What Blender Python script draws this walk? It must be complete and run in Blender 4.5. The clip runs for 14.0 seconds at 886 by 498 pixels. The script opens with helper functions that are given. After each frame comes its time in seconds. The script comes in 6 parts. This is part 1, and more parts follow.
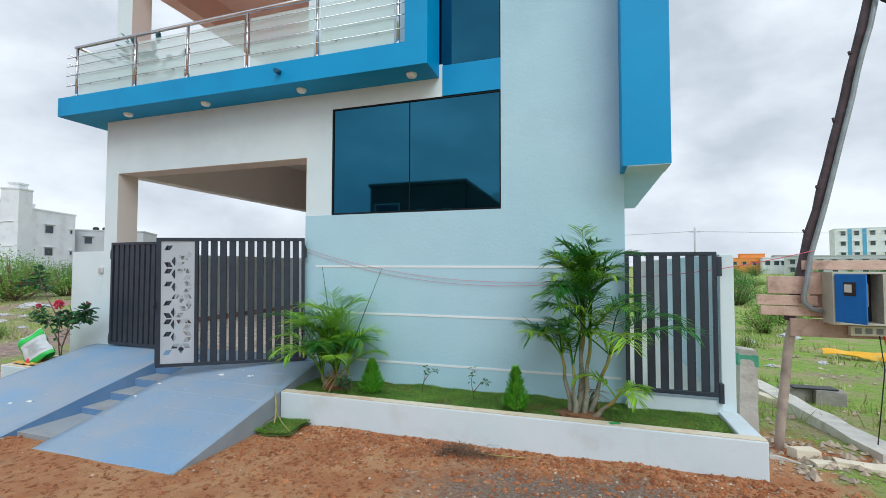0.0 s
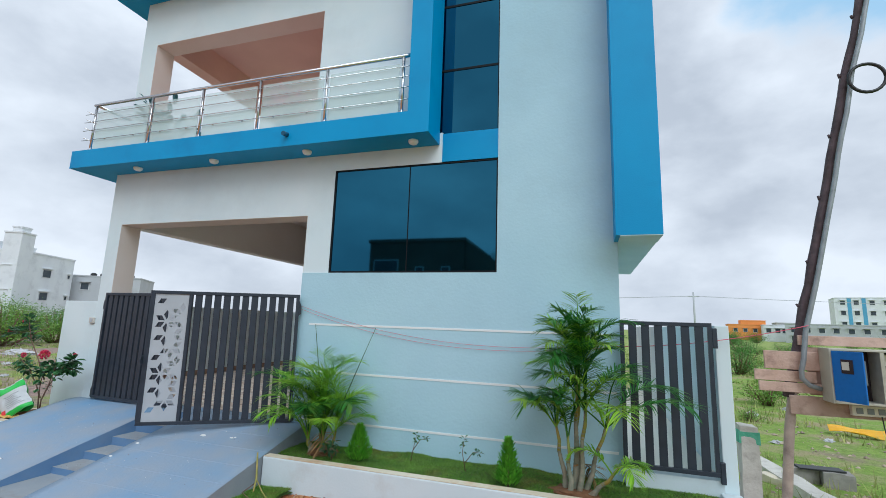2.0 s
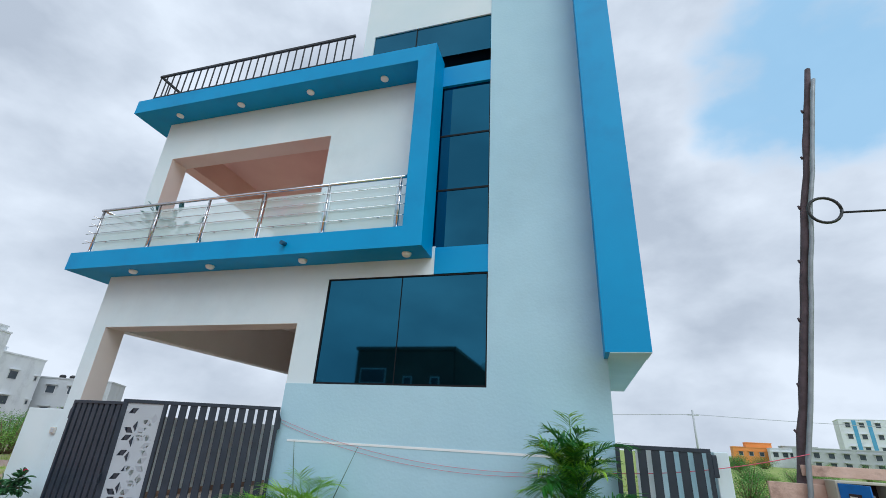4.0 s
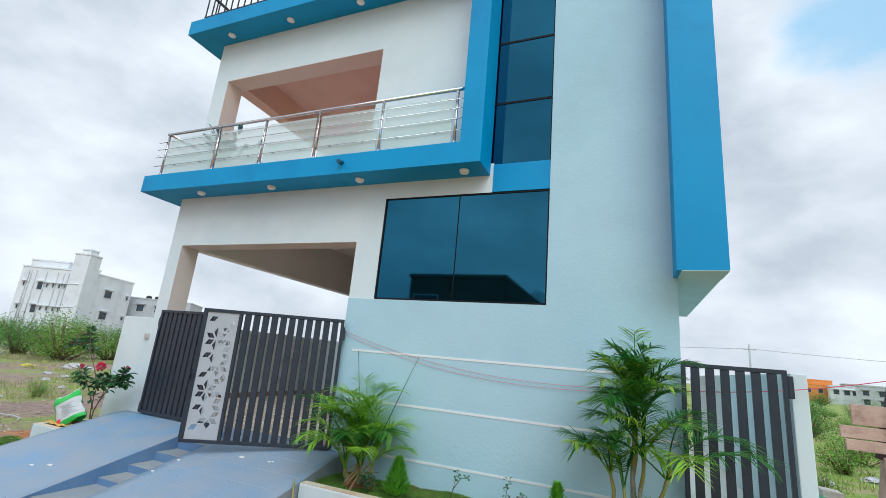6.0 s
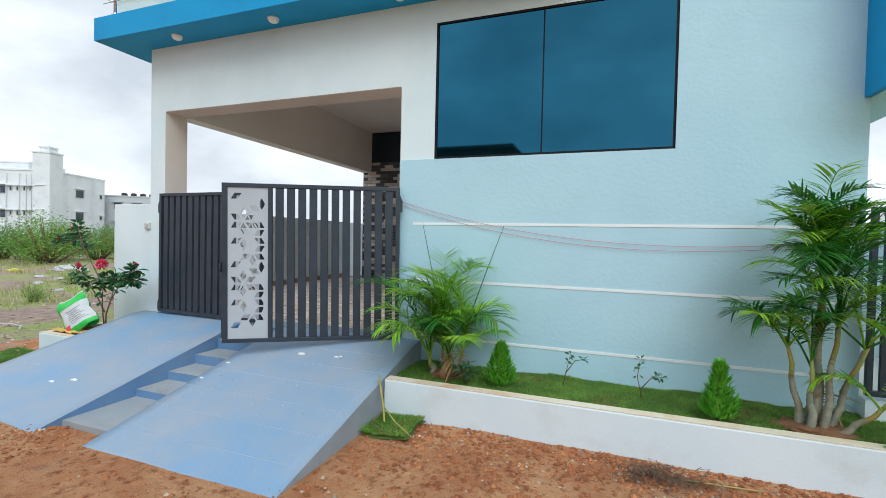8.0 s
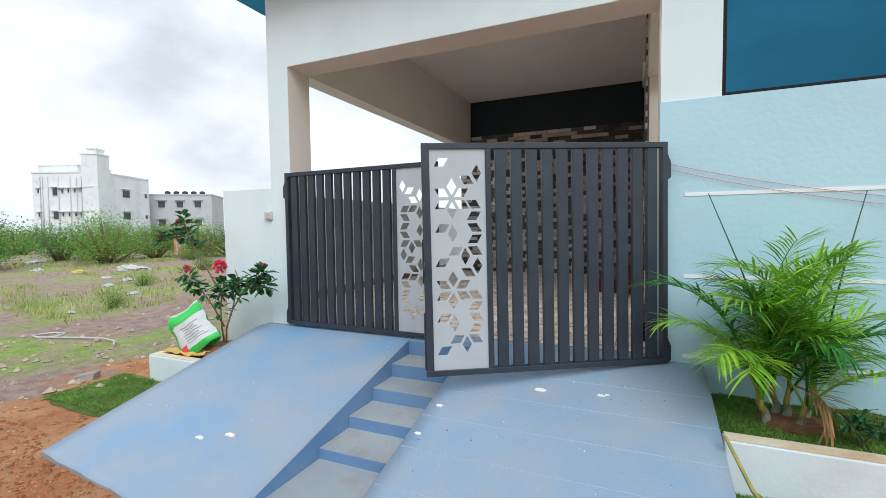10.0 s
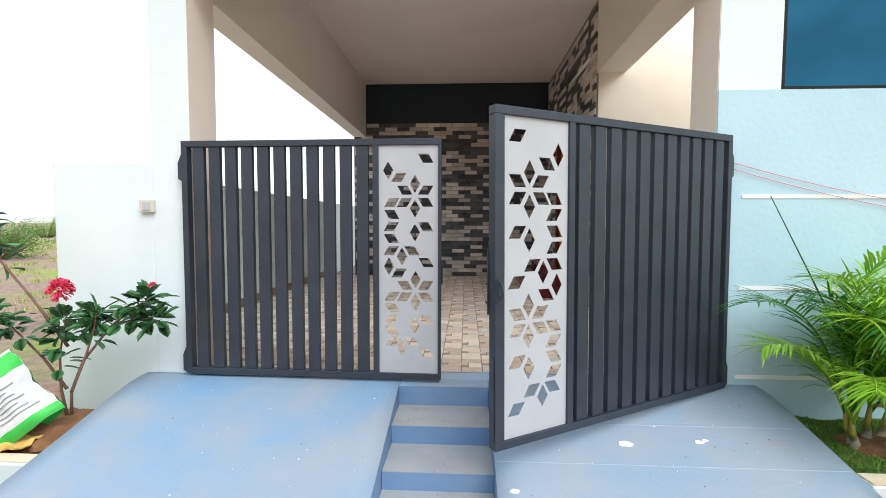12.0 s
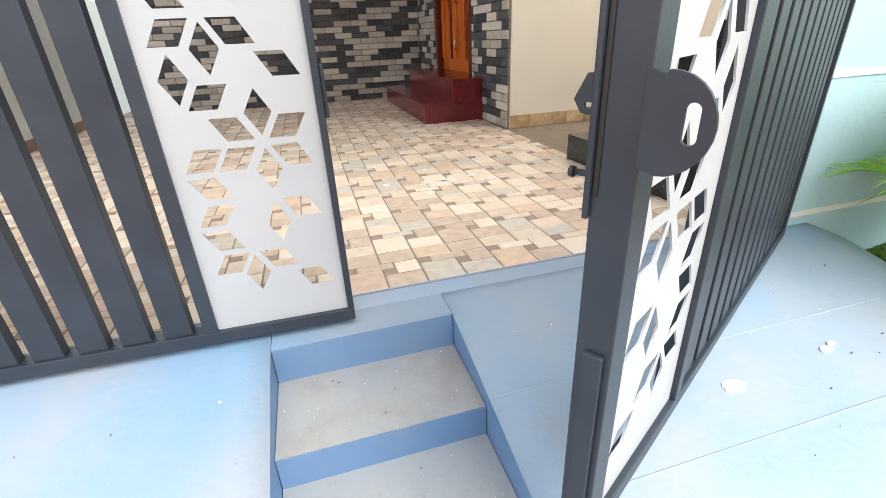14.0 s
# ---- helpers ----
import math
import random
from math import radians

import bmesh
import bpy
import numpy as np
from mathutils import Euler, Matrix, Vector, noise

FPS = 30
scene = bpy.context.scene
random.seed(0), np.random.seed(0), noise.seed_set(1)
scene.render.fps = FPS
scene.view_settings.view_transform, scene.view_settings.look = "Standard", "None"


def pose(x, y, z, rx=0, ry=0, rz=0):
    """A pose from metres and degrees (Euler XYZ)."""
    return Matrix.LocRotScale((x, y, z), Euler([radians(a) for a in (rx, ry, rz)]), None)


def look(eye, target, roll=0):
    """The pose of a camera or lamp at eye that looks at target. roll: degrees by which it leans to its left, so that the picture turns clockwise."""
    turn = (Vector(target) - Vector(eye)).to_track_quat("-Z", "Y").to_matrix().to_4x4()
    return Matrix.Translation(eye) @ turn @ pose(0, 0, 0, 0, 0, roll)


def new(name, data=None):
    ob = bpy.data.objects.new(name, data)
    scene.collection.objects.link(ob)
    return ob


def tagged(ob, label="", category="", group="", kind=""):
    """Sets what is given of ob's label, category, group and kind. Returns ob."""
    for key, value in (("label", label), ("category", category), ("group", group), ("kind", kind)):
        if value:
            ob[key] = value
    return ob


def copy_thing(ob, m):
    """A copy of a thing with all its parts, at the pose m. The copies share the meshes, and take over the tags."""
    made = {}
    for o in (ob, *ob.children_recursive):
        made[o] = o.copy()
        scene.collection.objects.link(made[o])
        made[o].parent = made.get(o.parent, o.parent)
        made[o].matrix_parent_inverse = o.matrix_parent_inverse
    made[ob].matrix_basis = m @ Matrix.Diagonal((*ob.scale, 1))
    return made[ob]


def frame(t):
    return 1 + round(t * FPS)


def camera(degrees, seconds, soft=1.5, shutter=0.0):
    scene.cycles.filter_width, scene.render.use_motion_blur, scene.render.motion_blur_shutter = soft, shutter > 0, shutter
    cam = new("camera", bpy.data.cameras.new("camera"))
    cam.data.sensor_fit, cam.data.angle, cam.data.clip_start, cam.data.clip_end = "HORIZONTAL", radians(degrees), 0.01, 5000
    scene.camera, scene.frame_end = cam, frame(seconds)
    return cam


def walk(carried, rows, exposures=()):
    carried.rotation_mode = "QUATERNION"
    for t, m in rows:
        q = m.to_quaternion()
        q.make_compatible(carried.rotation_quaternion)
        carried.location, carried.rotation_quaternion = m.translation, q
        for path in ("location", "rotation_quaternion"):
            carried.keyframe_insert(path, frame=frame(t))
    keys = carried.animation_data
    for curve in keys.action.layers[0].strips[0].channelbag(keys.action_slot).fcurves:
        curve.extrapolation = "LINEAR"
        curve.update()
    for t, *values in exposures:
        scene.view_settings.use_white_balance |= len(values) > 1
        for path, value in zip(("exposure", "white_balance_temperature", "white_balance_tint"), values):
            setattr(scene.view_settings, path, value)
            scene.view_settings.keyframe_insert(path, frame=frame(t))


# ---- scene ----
cam = camera(89.4, 14.0, soft=0.65)
PATH = [
    (0, (-0.044, 0.014, 1.825), (-0.658, 1.916, 1.902), 0.1),
    (0.5, (-0.032, -0.010, 1.858), (-0.649, 1.885, 2.016), 0.8),
    (1, (0.002, -0.004, 1.862), (-0.614, 1.886, 2.081), 1.6),
    (1.5, (-0.006, -0.014, 1.871), (-0.623, 1.870, 2.136), 1.8),
    (2, (0.002, -0.004, 1.889), (-0.604, 1.874, 2.216), 1.9),
    (2.5, (-0.002, -0.032, 1.893), (-0.609, 1.828, 2.309), 2.1),
    (3, (-0.012, -0.056, 1.888), (-0.618, 1.773, 2.425), 2.3),
    (3.5, (0.003, -0.082, 1.926), (-0.565, 1.718, 2.586), 2.6),
    (3.7, (0.010, -0.081, 1.928), (-0.540, 1.706, 2.638), 2.8),
    (4.4, (0.069, -0.097, 1.914), (-0.496, 1.627, 2.756), 4.1),
    (5.1, (0.095, -0.077, 1.840), (-0.559, 1.615, 2.684), 5.7),
    (5.8, (-0.076, 0.005, 1.777), (-0.797, 1.761, 2.406), 5.6),
    (6, (-0.130, 0.047, 1.786), (-0.896, 1.831, 2.268), 5.2),
    (6.5, (-0.399, 0.126, 1.743), (-1.120, 1.974, 2.004), 4.0),
    (7, (-0.721, 0.304, 1.674), (-1.469, 2.156, 1.765), 2.2),
    (7.5, (-1.119, 0.627, 1.628), (-1.856, 2.486, 1.612), 1.6),
    (8, (-1.584, 0.814, 1.650), (-2.272, 2.691, 1.608), 1.3),
    (8.5, (-2.149, 0.994, 1.599), (-2.877, 2.857, 1.558), 0.9),
    (9, (-2.784, 1.144, 1.608), (-3.614, 2.963, 1.541), 0.1),
    (9.2, (-3.035, 1.196, 1.600), (-3.892, 3.002, 1.524), -0.1),
    (9.9, (-3.817, 1.473, 1.600), (-4.639, 3.294, 1.503), -0.6),
    (10.6, (-4.435, 1.809, 1.601), (-5.015, 3.721, 1.501), -0.5),
    (11.3, (-4.954, 2.067, 1.612), (-5.267, 4.039, 1.509), -0.1),
    (11.5, (-5.106, 2.136, 1.630), (-5.346, 4.119, 1.526), 0.0),
    (12, (-5.445, 2.240, 1.630), (-5.546, 4.235, 1.518), 0.2),
    (12.5, (-5.649, 2.454, 1.584), (-5.674, 4.446, 1.402), -0.0),
    (13, (-5.727, 2.939, 1.535), (-5.581, 4.899, 1.165), -1.6),
    (13.5, (-5.673, 3.416, 1.439), (-5.254, 5.263, 0.797), -1.7),
    (14, (-5.657, 3.932, 1.411), (-5.175, 5.674, 0.554), -2.7),
]
EXPOSURES = [(0, 0.15, 5900, 5), (3.5, -0.05, 5650, 6), (5.8, 0.12, 5850, 5), (7.5, 0.32, 5950, 5), (9.2, 0.3, 6000, 5), (11.3, 0.74, 6300, 8), (12.5, 0.92, 6500, 8), (13.2, 1.14, 6550, 8), (14, 1.53, 6850, 9)]
walk(cam, [(t, look(eye, target, roll)) for t, eye, target, roll in PATH], EXPOSURES)

# ---- world and light ----
SUN_EL, SUN_AZ = radians(47), radians(145)
world = bpy.data.worlds.new("overcast_sky")
scene.world = world
world.use_nodes = True
wn, wl = world.node_tree.nodes, world.node_tree.links
sky = wn.new("ShaderNodeTexSky")
sky.sky_type, sky.sun_disc, sky.sun_elevation, sky.sun_rotation = "NISHITA", False, SUN_EL, SUN_AZ
bg = wn["Background"]
wtc, wmap, wnoise, wramp = wn.new("ShaderNodeTexCoord"), wn.new("ShaderNodeMapping"), wn.new("ShaderNodeTexNoise"), wn.new("ShaderNodeValToRGB")
wnoise2, wramp2, wmix, wscale = wn.new("ShaderNodeTexNoise"), wn.new("ShaderNodeValToRGB"), wn.new("ShaderNodeMixRGB"), wn.new("ShaderNodeMixRGB")
wmap.inputs["Scale"].default_value = (1.0, 1.0, 1.7)
wnoise.inputs["Scale"].default_value, wnoise.inputs["Detail"].default_value, wnoise.inputs["Roughness"].default_value = 3.2, 9, 0.52
wnoise2.inputs["Scale"].default_value, wnoise2.inputs["Detail"].default_value = 1.7, 7
wramp.color_ramp.elements[0].position, wramp.color_ramp.elements[0].color = 0.36, (0.56, 0.575, 0.615, 1)
wramp.color_ramp.elements[1].position, wramp.color_ramp.elements[1].color = 0.64, (0.89, 0.885, 0.90, 1)
wramp2.color_ramp.elements[0].position, wramp2.color_ramp.elements[0].color = 0.30, (0.86, 0.86, 0.86, 1)
wramp2.color_ramp.elements[1].position, wramp2.color_ramp.elements[1].color = 0.44, (1, 1, 1, 1)
wscale.blend_type, wscale.inputs[0].default_value, wscale.inputs[2].default_value = "MULTIPLY", 1, (0.04, 0.04, 0.04, 1)
wl.new(wtc.outputs["Generated"], wmap.inputs[0])
wl.new(wmap.outputs[0], wnoise.inputs["Vector"])
wl.new(wmap.outputs[0], wnoise2.inputs["Vector"])
wl.new(wnoise.outputs[0], wramp.inputs[0])
wl.new(wnoise2.outputs[0], wramp2.inputs[0])
wl.new(sky.outputs[0], wscale.inputs[1])
wl.new(wramp2.outputs[0], wmix.inputs[0])
wdot, wgap, wsum, wadd, wblue = wn.new("ShaderNodeVectorMath"), wn.new("ShaderNodeMapRange"), wn.new("ShaderNodeMath"), wn.new("ShaderNodeMath"), wn.new("ShaderNodeMixRGB")
wdot.operation, wdot.inputs[1].default_value = "DOT_PRODUCT", (0.40, 0.69, 0.61)
wsum.operation, wsum.inputs[1].default_value, wsum.inputs[2].default_value = "MULTIPLY_ADD", 0.10, -0.05
wadd.operation, wgap.interpolation_type = "ADD", "SMOOTHSTEP"
for key, value in (("From Min", 0.986), ("From Max", 1.008), ("To Min", 0.0), ("To Max", 0.8)):
    wgap.inputs[key].default_value = value
wblue.inputs[2].default_value = (0.30, 0.55, 0.76, 1)
wl.new(wtc.outputs["Generated"], wdot.inputs[0])
wl.new(wnoise.outputs[0], wsum.inputs[0])
wl.new(wdot.outputs["Value"], wadd.inputs[0])
wl.new(wsum.outputs[0], wadd.inputs[1])
wl.new(wadd.outputs[0], wgap.inputs["Value"])
wl.new(wgap.outputs[0], wblue.inputs[0])
wl.new(wmix.outputs[0], wblue.inputs[1])
wl.new(wscale.outputs[0], wmix.inputs[1])
wl.new(wramp.outputs[0], wmix.inputs[2])
wl.new(wblue.outputs[0], bg.inputs["Color"])
bg.inputs["Strength"].default_value = 1.0
sun = new("sun", bpy.data.lights.new("sun", "SUN"))
sun.data.energy, sun.data.angle, sun.data.color = 1.5, radians(44), (1.0, 0.98, 0.95)
# Added fill lamp inside the stairwell: stands in for sky light, brightens recess and porch.
stair_fill = new("stair_window_light", bpy.data.lights.new("stair_window_light", "AREA"))
stair_fill.data.shape, stair_fill.data.size, stair_fill.data.size_y, stair_fill.data.energy = "RECTANGLE", 0.8, 2.8, 70
stair_fill.matrix_world = look((-1.75, 5.76, 5.8), (-1.75, 8.0, 5.8))
sun.matrix_world = look((0, 0, 20), (-0.391, 0.559, 20 - 0.731))


# ---- materials ----
def lin(h):
    """A linear colour from an RRGGBB text."""
    return tuple(((int(h[i:i + 2], 16) / 255 + 0.055) / 1.055) ** 2.4 if int(h[i:i + 2], 16) > 10 else int(h[i:i + 2], 16) / 3294.6 for i in (0, 2, 4)) + (1,)


def mat(name, c1, c2, scale=3.0, rough=0.7, metal=0.0, bump=0.0, bscale=60.0, stain=None, sscale=0.8, samount=0.35, spec=0.5, per=None, pamount=0.25):
    """A material with two mixed tones, fine relief, optional large stains and a tone per piece."""
    m = bpy.data.materials.new(name)
    m.use_nodes = True
    n, l = m.node_tree.nodes, m.node_tree.links
    p = n["Principled BSDF"]
    tc = n.new("ShaderNodeTexCoord")
    nz, mx = n.new("ShaderNodeTexNoise"), n.new("ShaderNodeMixRGB")
    nz.inputs["Scale"].default_value, nz.inputs["Detail"].default_value = scale, 8
    l.new(tc.outputs["Object"], nz.inputs["Vector"])
    ramp = n.new("ShaderNodeValToRGB")
    ramp.color_ramp.elements[0].position, ramp.color_ramp.elements[1].position = 0.32, 0.68
    l.new(nz.outputs[0], ramp.inputs[0])
    l.new(ramp.outputs[0], mx.inputs[0])
    mx.inputs[1].default_value, mx.inputs[2].default_value = c1, c2
    out = mx.outputs[0]
    if stain:
        n2, r2, m2 = n.new("ShaderNodeTexNoise"), n.new("ShaderNodeValToRGB"), n.new("ShaderNodeMixRGB")
        n2.inputs["Scale"].default_value, n2.inputs["Detail"].default_value, n2.inputs["Roughness"].default_value = sscale, 10, 0.65
        l.new(tc.outputs["Object"], n2.inputs["Vector"])
        r2.color_ramp.elements[0].position, r2.color_ramp.elements[1].position = 0.52, 0.72
        r2.color_ramp.elements[1].color = (samount, samount, samount, 1)
        l.new(n2.outputs[0], r2.inputs[0])
        l.new(r2.outputs[0], m2.inputs[0])
        l.new(out, m2.inputs[1])
        m2.inputs[2].default_value = stain
        out = m2.outputs[0]
    if per:
        src, hsv = n.new("ShaderNodeObjectInfo") if per == "object" else n.new("ShaderNodeNewGeometry"), n.new("ShaderNodeHueSaturation")
        mr = n.new("ShaderNodeMapRange")
        mr.inputs["To Min"].default_value, mr.inputs["To Max"].default_value = 1 - pamount, 1 + pamount
        l.new(src.outputs["Random" if per == "object" else "Random Per Island"], mr.inputs["Value"])
        l.new(mr.outputs[0], hsv.inputs["Value"])
        l.new(out, hsv.inputs["Color"])
        out = hsv.outputs[0]
    l.new(out, p.inputs["Base Color"])
    p.inputs["Roughness"].default_value, p.inputs["Metallic"].default_value = rough, metal
    p.inputs["Specular IOR Level"].default_value = spec
    if bump:
        bn, bp = n.new("ShaderNodeTexNoise"), n.new("ShaderNodeBump")
        bn.inputs["Scale"].default_value, bn.inputs["Detail"].default_value = bscale, 5
        l.new(tc.outputs["Object"], bn.inputs["Vector"])
        l.new(bn.outputs[0], bp.inputs["Height"])
        bp.inputs["Strength"].default_value, bp.inputs["Distance"].default_value = bump, 0.01
        l.new(bp.outputs[0], p.inputs["Normal"])
    return m


def pieces(name, tones, rough=0.7, bump=0.3, bscale=90, source="object"):
    """A material for stones or bricks: each piece takes one of the tones by chance."""
    m = bpy.data.materials.new(name)
    m.use_nodes = True
    n, l = m.node_tree.nodes, m.node_tree.links
    p = n["Principled BSDF"]
    info = n.new("ShaderNodeObjectInfo") if source == "object" else n.new("ShaderNodeNewGeometry")
    ramp = n.new("ShaderNodeValToRGB")
    ramp.color_ramp.interpolation = "CONSTANT"
    while len(ramp.color_ramp.elements) < len(tones):
        ramp.color_ramp.elements.new(0.5)
    for i, c in enumerate(tones):
        ramp.color_ramp.elements[i].position, ramp.color_ramp.elements[i].color = i / len(tones), c
    l.new(info.outputs["Random" if source == "object" else "Random Per Island"], ramp.inputs[0])
    tc, nz, mx = n.new("ShaderNodeTexCoord"), n.new("ShaderNodeTexNoise"), n.new("ShaderNodeMixRGB")
    geo = n.new("ShaderNodeNewGeometry")
    l.new(geo.outputs["Position"], nz.inputs["Vector"])
    nz.inputs["Scale"].default_value, nz.inputs["Detail"].default_value = 22, 8
    mx.blend_type, mx.inputs[0].default_value = "OVERLAY", 0.35
    l.new(ramp.outputs[0], mx.inputs[1])
    l.new(nz.outputs[0], mx.inputs[2])
    l.new(mx.outputs[0], p.inputs["Base Color"])
    p.inputs["Roughness"].default_value = rough
    bn, bp = n.new("ShaderNodeTexNoise"), n.new("ShaderNodeBump")
    bn.inputs["Scale"].default_value, bn.inputs["Detail"].default_value = bscale, 6
    l.new(geo.outputs["Position"], bn.inputs["Vector"])
    l.new(bn.outputs[0], bp.inputs["Height"])
    bp.inputs["Strength"].default_value, bp.inputs["Distance"].default_value = bump, 0.01
    l.new(bp.outputs[0], p.inputs["Normal"])
    return m


WHITE = mat("white_wall_paint", lin("D8E8EC"), lin("E0ECEF"), 1.2, 0.75, bump=0.12, bscale=120, stain=lin("C2CCD0"), sscale=0.7, samount=0.35)
PALE = mat("pale_blue_stucco", lin("B0D3E1"), lin("B8DAE7"), 1.2, 0.8, bump=0.26, bscale=30, stain=lin("A8C8D4"), sscale=0.8, samount=0.5)
TOWER = mat("pale_grey_blue_stucco", lin("C0DAE3"), lin("C8E0E8"), 2.0, 0.8, bump=0.6, bscale=34, stain=lin("B2CCD6"), sscale=0.6, samount=0.5)
BLUE = mat("blue_wall_paint", lin("0892CC"), lin("0C9AD4"), 1.5, 0.6, bump=0.12, bscale=90, stain=lin("0778B4"), sscale=1.2, samount=0.4)
CREAM = mat("cream_wall_paint", lin("EAE6DA"), lin("F0ECE2"), 1.5, 0.75, bump=0.1, bscale=90)
REVEAL = mat("beige_reveal_paint", lin("DED3CA"), lin("E4DAD2"), 1.5, 0.75, bump=0.1)
CEIL = mat("porch_ceiling_paint", lin("F2EEEA"), lin("F6F2EE"), 1.5, 0.8, bump=0.08)
PINK = mat("salmon_wall_paint", lin("E0B4A6"), lin("E6BCAE"), 1.5, 0.75, bump=0.1)
BLACKBAND = mat("dark_slate_paint", lin("10222F"), lin("142836"), 2.0, 0.6, bump=0.1)
GLASS = mat("dark_blue_mirror_glass", (0.025, 0.122, 0.198, 1), (0.031, 0.136, 0.212, 1), 0.6, 0.03, 1.0)
FRAME = mat("black_window_frame", lin("0A0D12"), lin("10141A"), 5, 0.6, spec=0.25)
GATE = mat("charcoal_gate_paint", lin("28313C"), lin("313A46"), 6, 0.42, 0.0, bump=0.06, bscale=150, stain=lin("41474F"), sscale=5, samount=0.25)
PANEL = mat("white_metal_panel", lin("AEB4BA"), lin("B6BCC2"), 3, 0.4, bump=0.03, stain=lin("BCBCBC"), sscale=2, samount=0.3)
RAMP = mat("blue_grey_floor_paint", lin("9CA6B3"), lin("88A2BC"), 2.2, 0.55, bump=0.3, bscale=35, stain=lin("72A0C8"), sscale=0.6, samount=0.85)
JOINT = mat("paint_ridge", lin("A2ABB8"), lin("92A8C2"), 5, 0.6)
STEP = mat("worn_step_paint", lin("949DA6"), lin("A4A8AA"), 2.5, 0.7, bump=0.3, bscale=35, stain=lin("8E7C6C"), sscale=3.5, samount=0.45)
RISER = mat("blue_riser_paint", lin("5E82AC"), lin("7090B4"), 2.0, 0.65, bump=0.2, bscale=35, stain=lin("8090A0"), sscale=3, samount=0.4)
PLANTER = mat("white_planter_paint", lin("D2E0E6"), lin("DCE6EA"), 1.5, 0.8, bump=0.15, bscale=45, stain=lin("B8A898"), sscale=2.6, samount=0.25)
PLANTER_TOP = mat("weathered_planter_top", lin("E2D8C4"), lin("DCCEB4"), 2.5, 0.85, bump=0.3, bscale=45, stain=lin("CC9258"), sscale=1.8, samount=0.8)
RAWWALL = mat("cement_side_paint", lin("8C949C"), lin("9AA2A8"), 2.5, 0.85, bump=0.4, bscale=40, stain=lin("7A7068"), sscale=2, samount=0.5)
STRIPE = mat("white_groove_line", lin("E8EEF0"), lin("EEF2F3"), 3, 0.7)
STEEL = mat("brushed_steel", (0.62, 0.63, 0.64, 1), (0.7, 0.7, 0.71, 1), 8, 0.22, 1.0)
BLACK = mat("black_metal_paint", lin("1E2022"), lin("26282A"), 6, 0.45)
MORTAR = mat("grey_mortar", lin("857C72"), lin("958B80"), 20, 0.9, bump=0.4)


# ---- building blocks ----
def box(bm, x0, y0, z0, x1, y1, z1):
    """Adds a box between two corners."""
    vs = [bm.verts.new((x, y, z)) for z in (z0, z1) for x, y in ((x0, y0), (x1, y0), (x1, y1), (x0, y1))]
    for f in ((3, 2, 1, 0), (4, 5, 6, 7), (0, 1, 5, 4), (1, 2, 6, 5), (2, 3, 7, 6), (3, 0, 4, 7)):
        bm.faces.new([vs[i] for i in f])


def boxes(*bs, bevel=0.0):
    bm = bmesh.new()
    for b in bs:
        box(bm, *b)
    if bevel:
        bmesh.ops.bevel(bm, geom=bm.edges[:], offset=bevel, segments=2, affect="EDGES", profile=0.5)
    return bm


def prism(points, z0, z1, axis="x"):
    """A prism over a 2D outline. axis x: points are (y, z), drawn from x = z0 to z1; y: (x, z); z: (x, y)."""
    bm = bmesh.new()
    put = {"x": lambda p, h: (h, p[0], p[1]), "y": lambda p, h: (p[0], h, p[1]), "z": lambda p, h: (p[0], p[1], h)}[axis]
    a, b = [bm.verts.new(put(p, z0)) for p in points], [bm.verts.new(put(p, z1)) for p in points]
    bm.faces.new(a[::-1]), bm.faces.new(b)
    for i in range(len(a)):
        j = (i + 1) % len(a)
        bm.faces.new((a[i], a[j], b[j], b[i]))
    bmesh.ops.recalc_face_normals(bm, faces=bm.faces[:])
    return bm


def tube(bm, pts, radii, sides=8, cap=True):
    """A round bar along points, with a radius at each."""
    pts = [Vector(p) for p in pts]
    if not hasattr(radii, "__len__"):
        radii = [radii] * len(pts)
    rings, side = [], None
    for i, p in enumerate(pts):
        d = (pts[min(i + 1, len(pts) - 1)] - pts[max(i - 1, 0)]).normalized()
        if side is None:
            side = d.orthogonal().normalized()
        side = (side - d * side.dot(d)).normalized()
        up = d.cross(side)
        rings.append([bm.verts.new(p + radii[i] * (side * math.cos(a) + up * math.sin(a))) for a in (2 * math.pi * k / sides for k in range(sides))])
    for a, b in zip(rings, rings[1:]):
        for k in range(sides):
            f = bm.faces.new((a[k], a[(k + 1) % sides], b[(k + 1) % sides], b[k]))
            f.smooth = True
    if cap:
        bm.faces.new(rings[0][::-1]), bm.faces.new(rings[-1])


def tubes(*runs, sides=8):
    bm = bmesh.new()
    for pts, r in runs:
        tube(bm, pts, r, sides)
    return bm


def finish(bm, name, material):
    me = bpy.data.meshes.new(name)
    bm.to_mesh(me)
    bm.free()
    for m in material if isinstance(material, (list, tuple)) else (material,):
        me.materials.append(m)
    return me


def part(name, bm, material, parent, label=""):
    ob = new(name, finish(bm, name, material))
    ob.parent = parent
    return tagged(ob, label)


def solid(name, bm, material, label="", category="", group="", kind=""):
    return tagged(new(name, finish(bm, name, material)), label, category, group, kind)


def thing(name, label, category, group="", m=None):
    ob = tagged(new(name), label, category, group)
    ob.empty_display_size = 0.1
    if m is not None:
        ob.matrix_basis = m
    return ob


def structure(name, bm, material, label, category="wall"):
    return solid(name, bm, material, label, category, kind="structure")


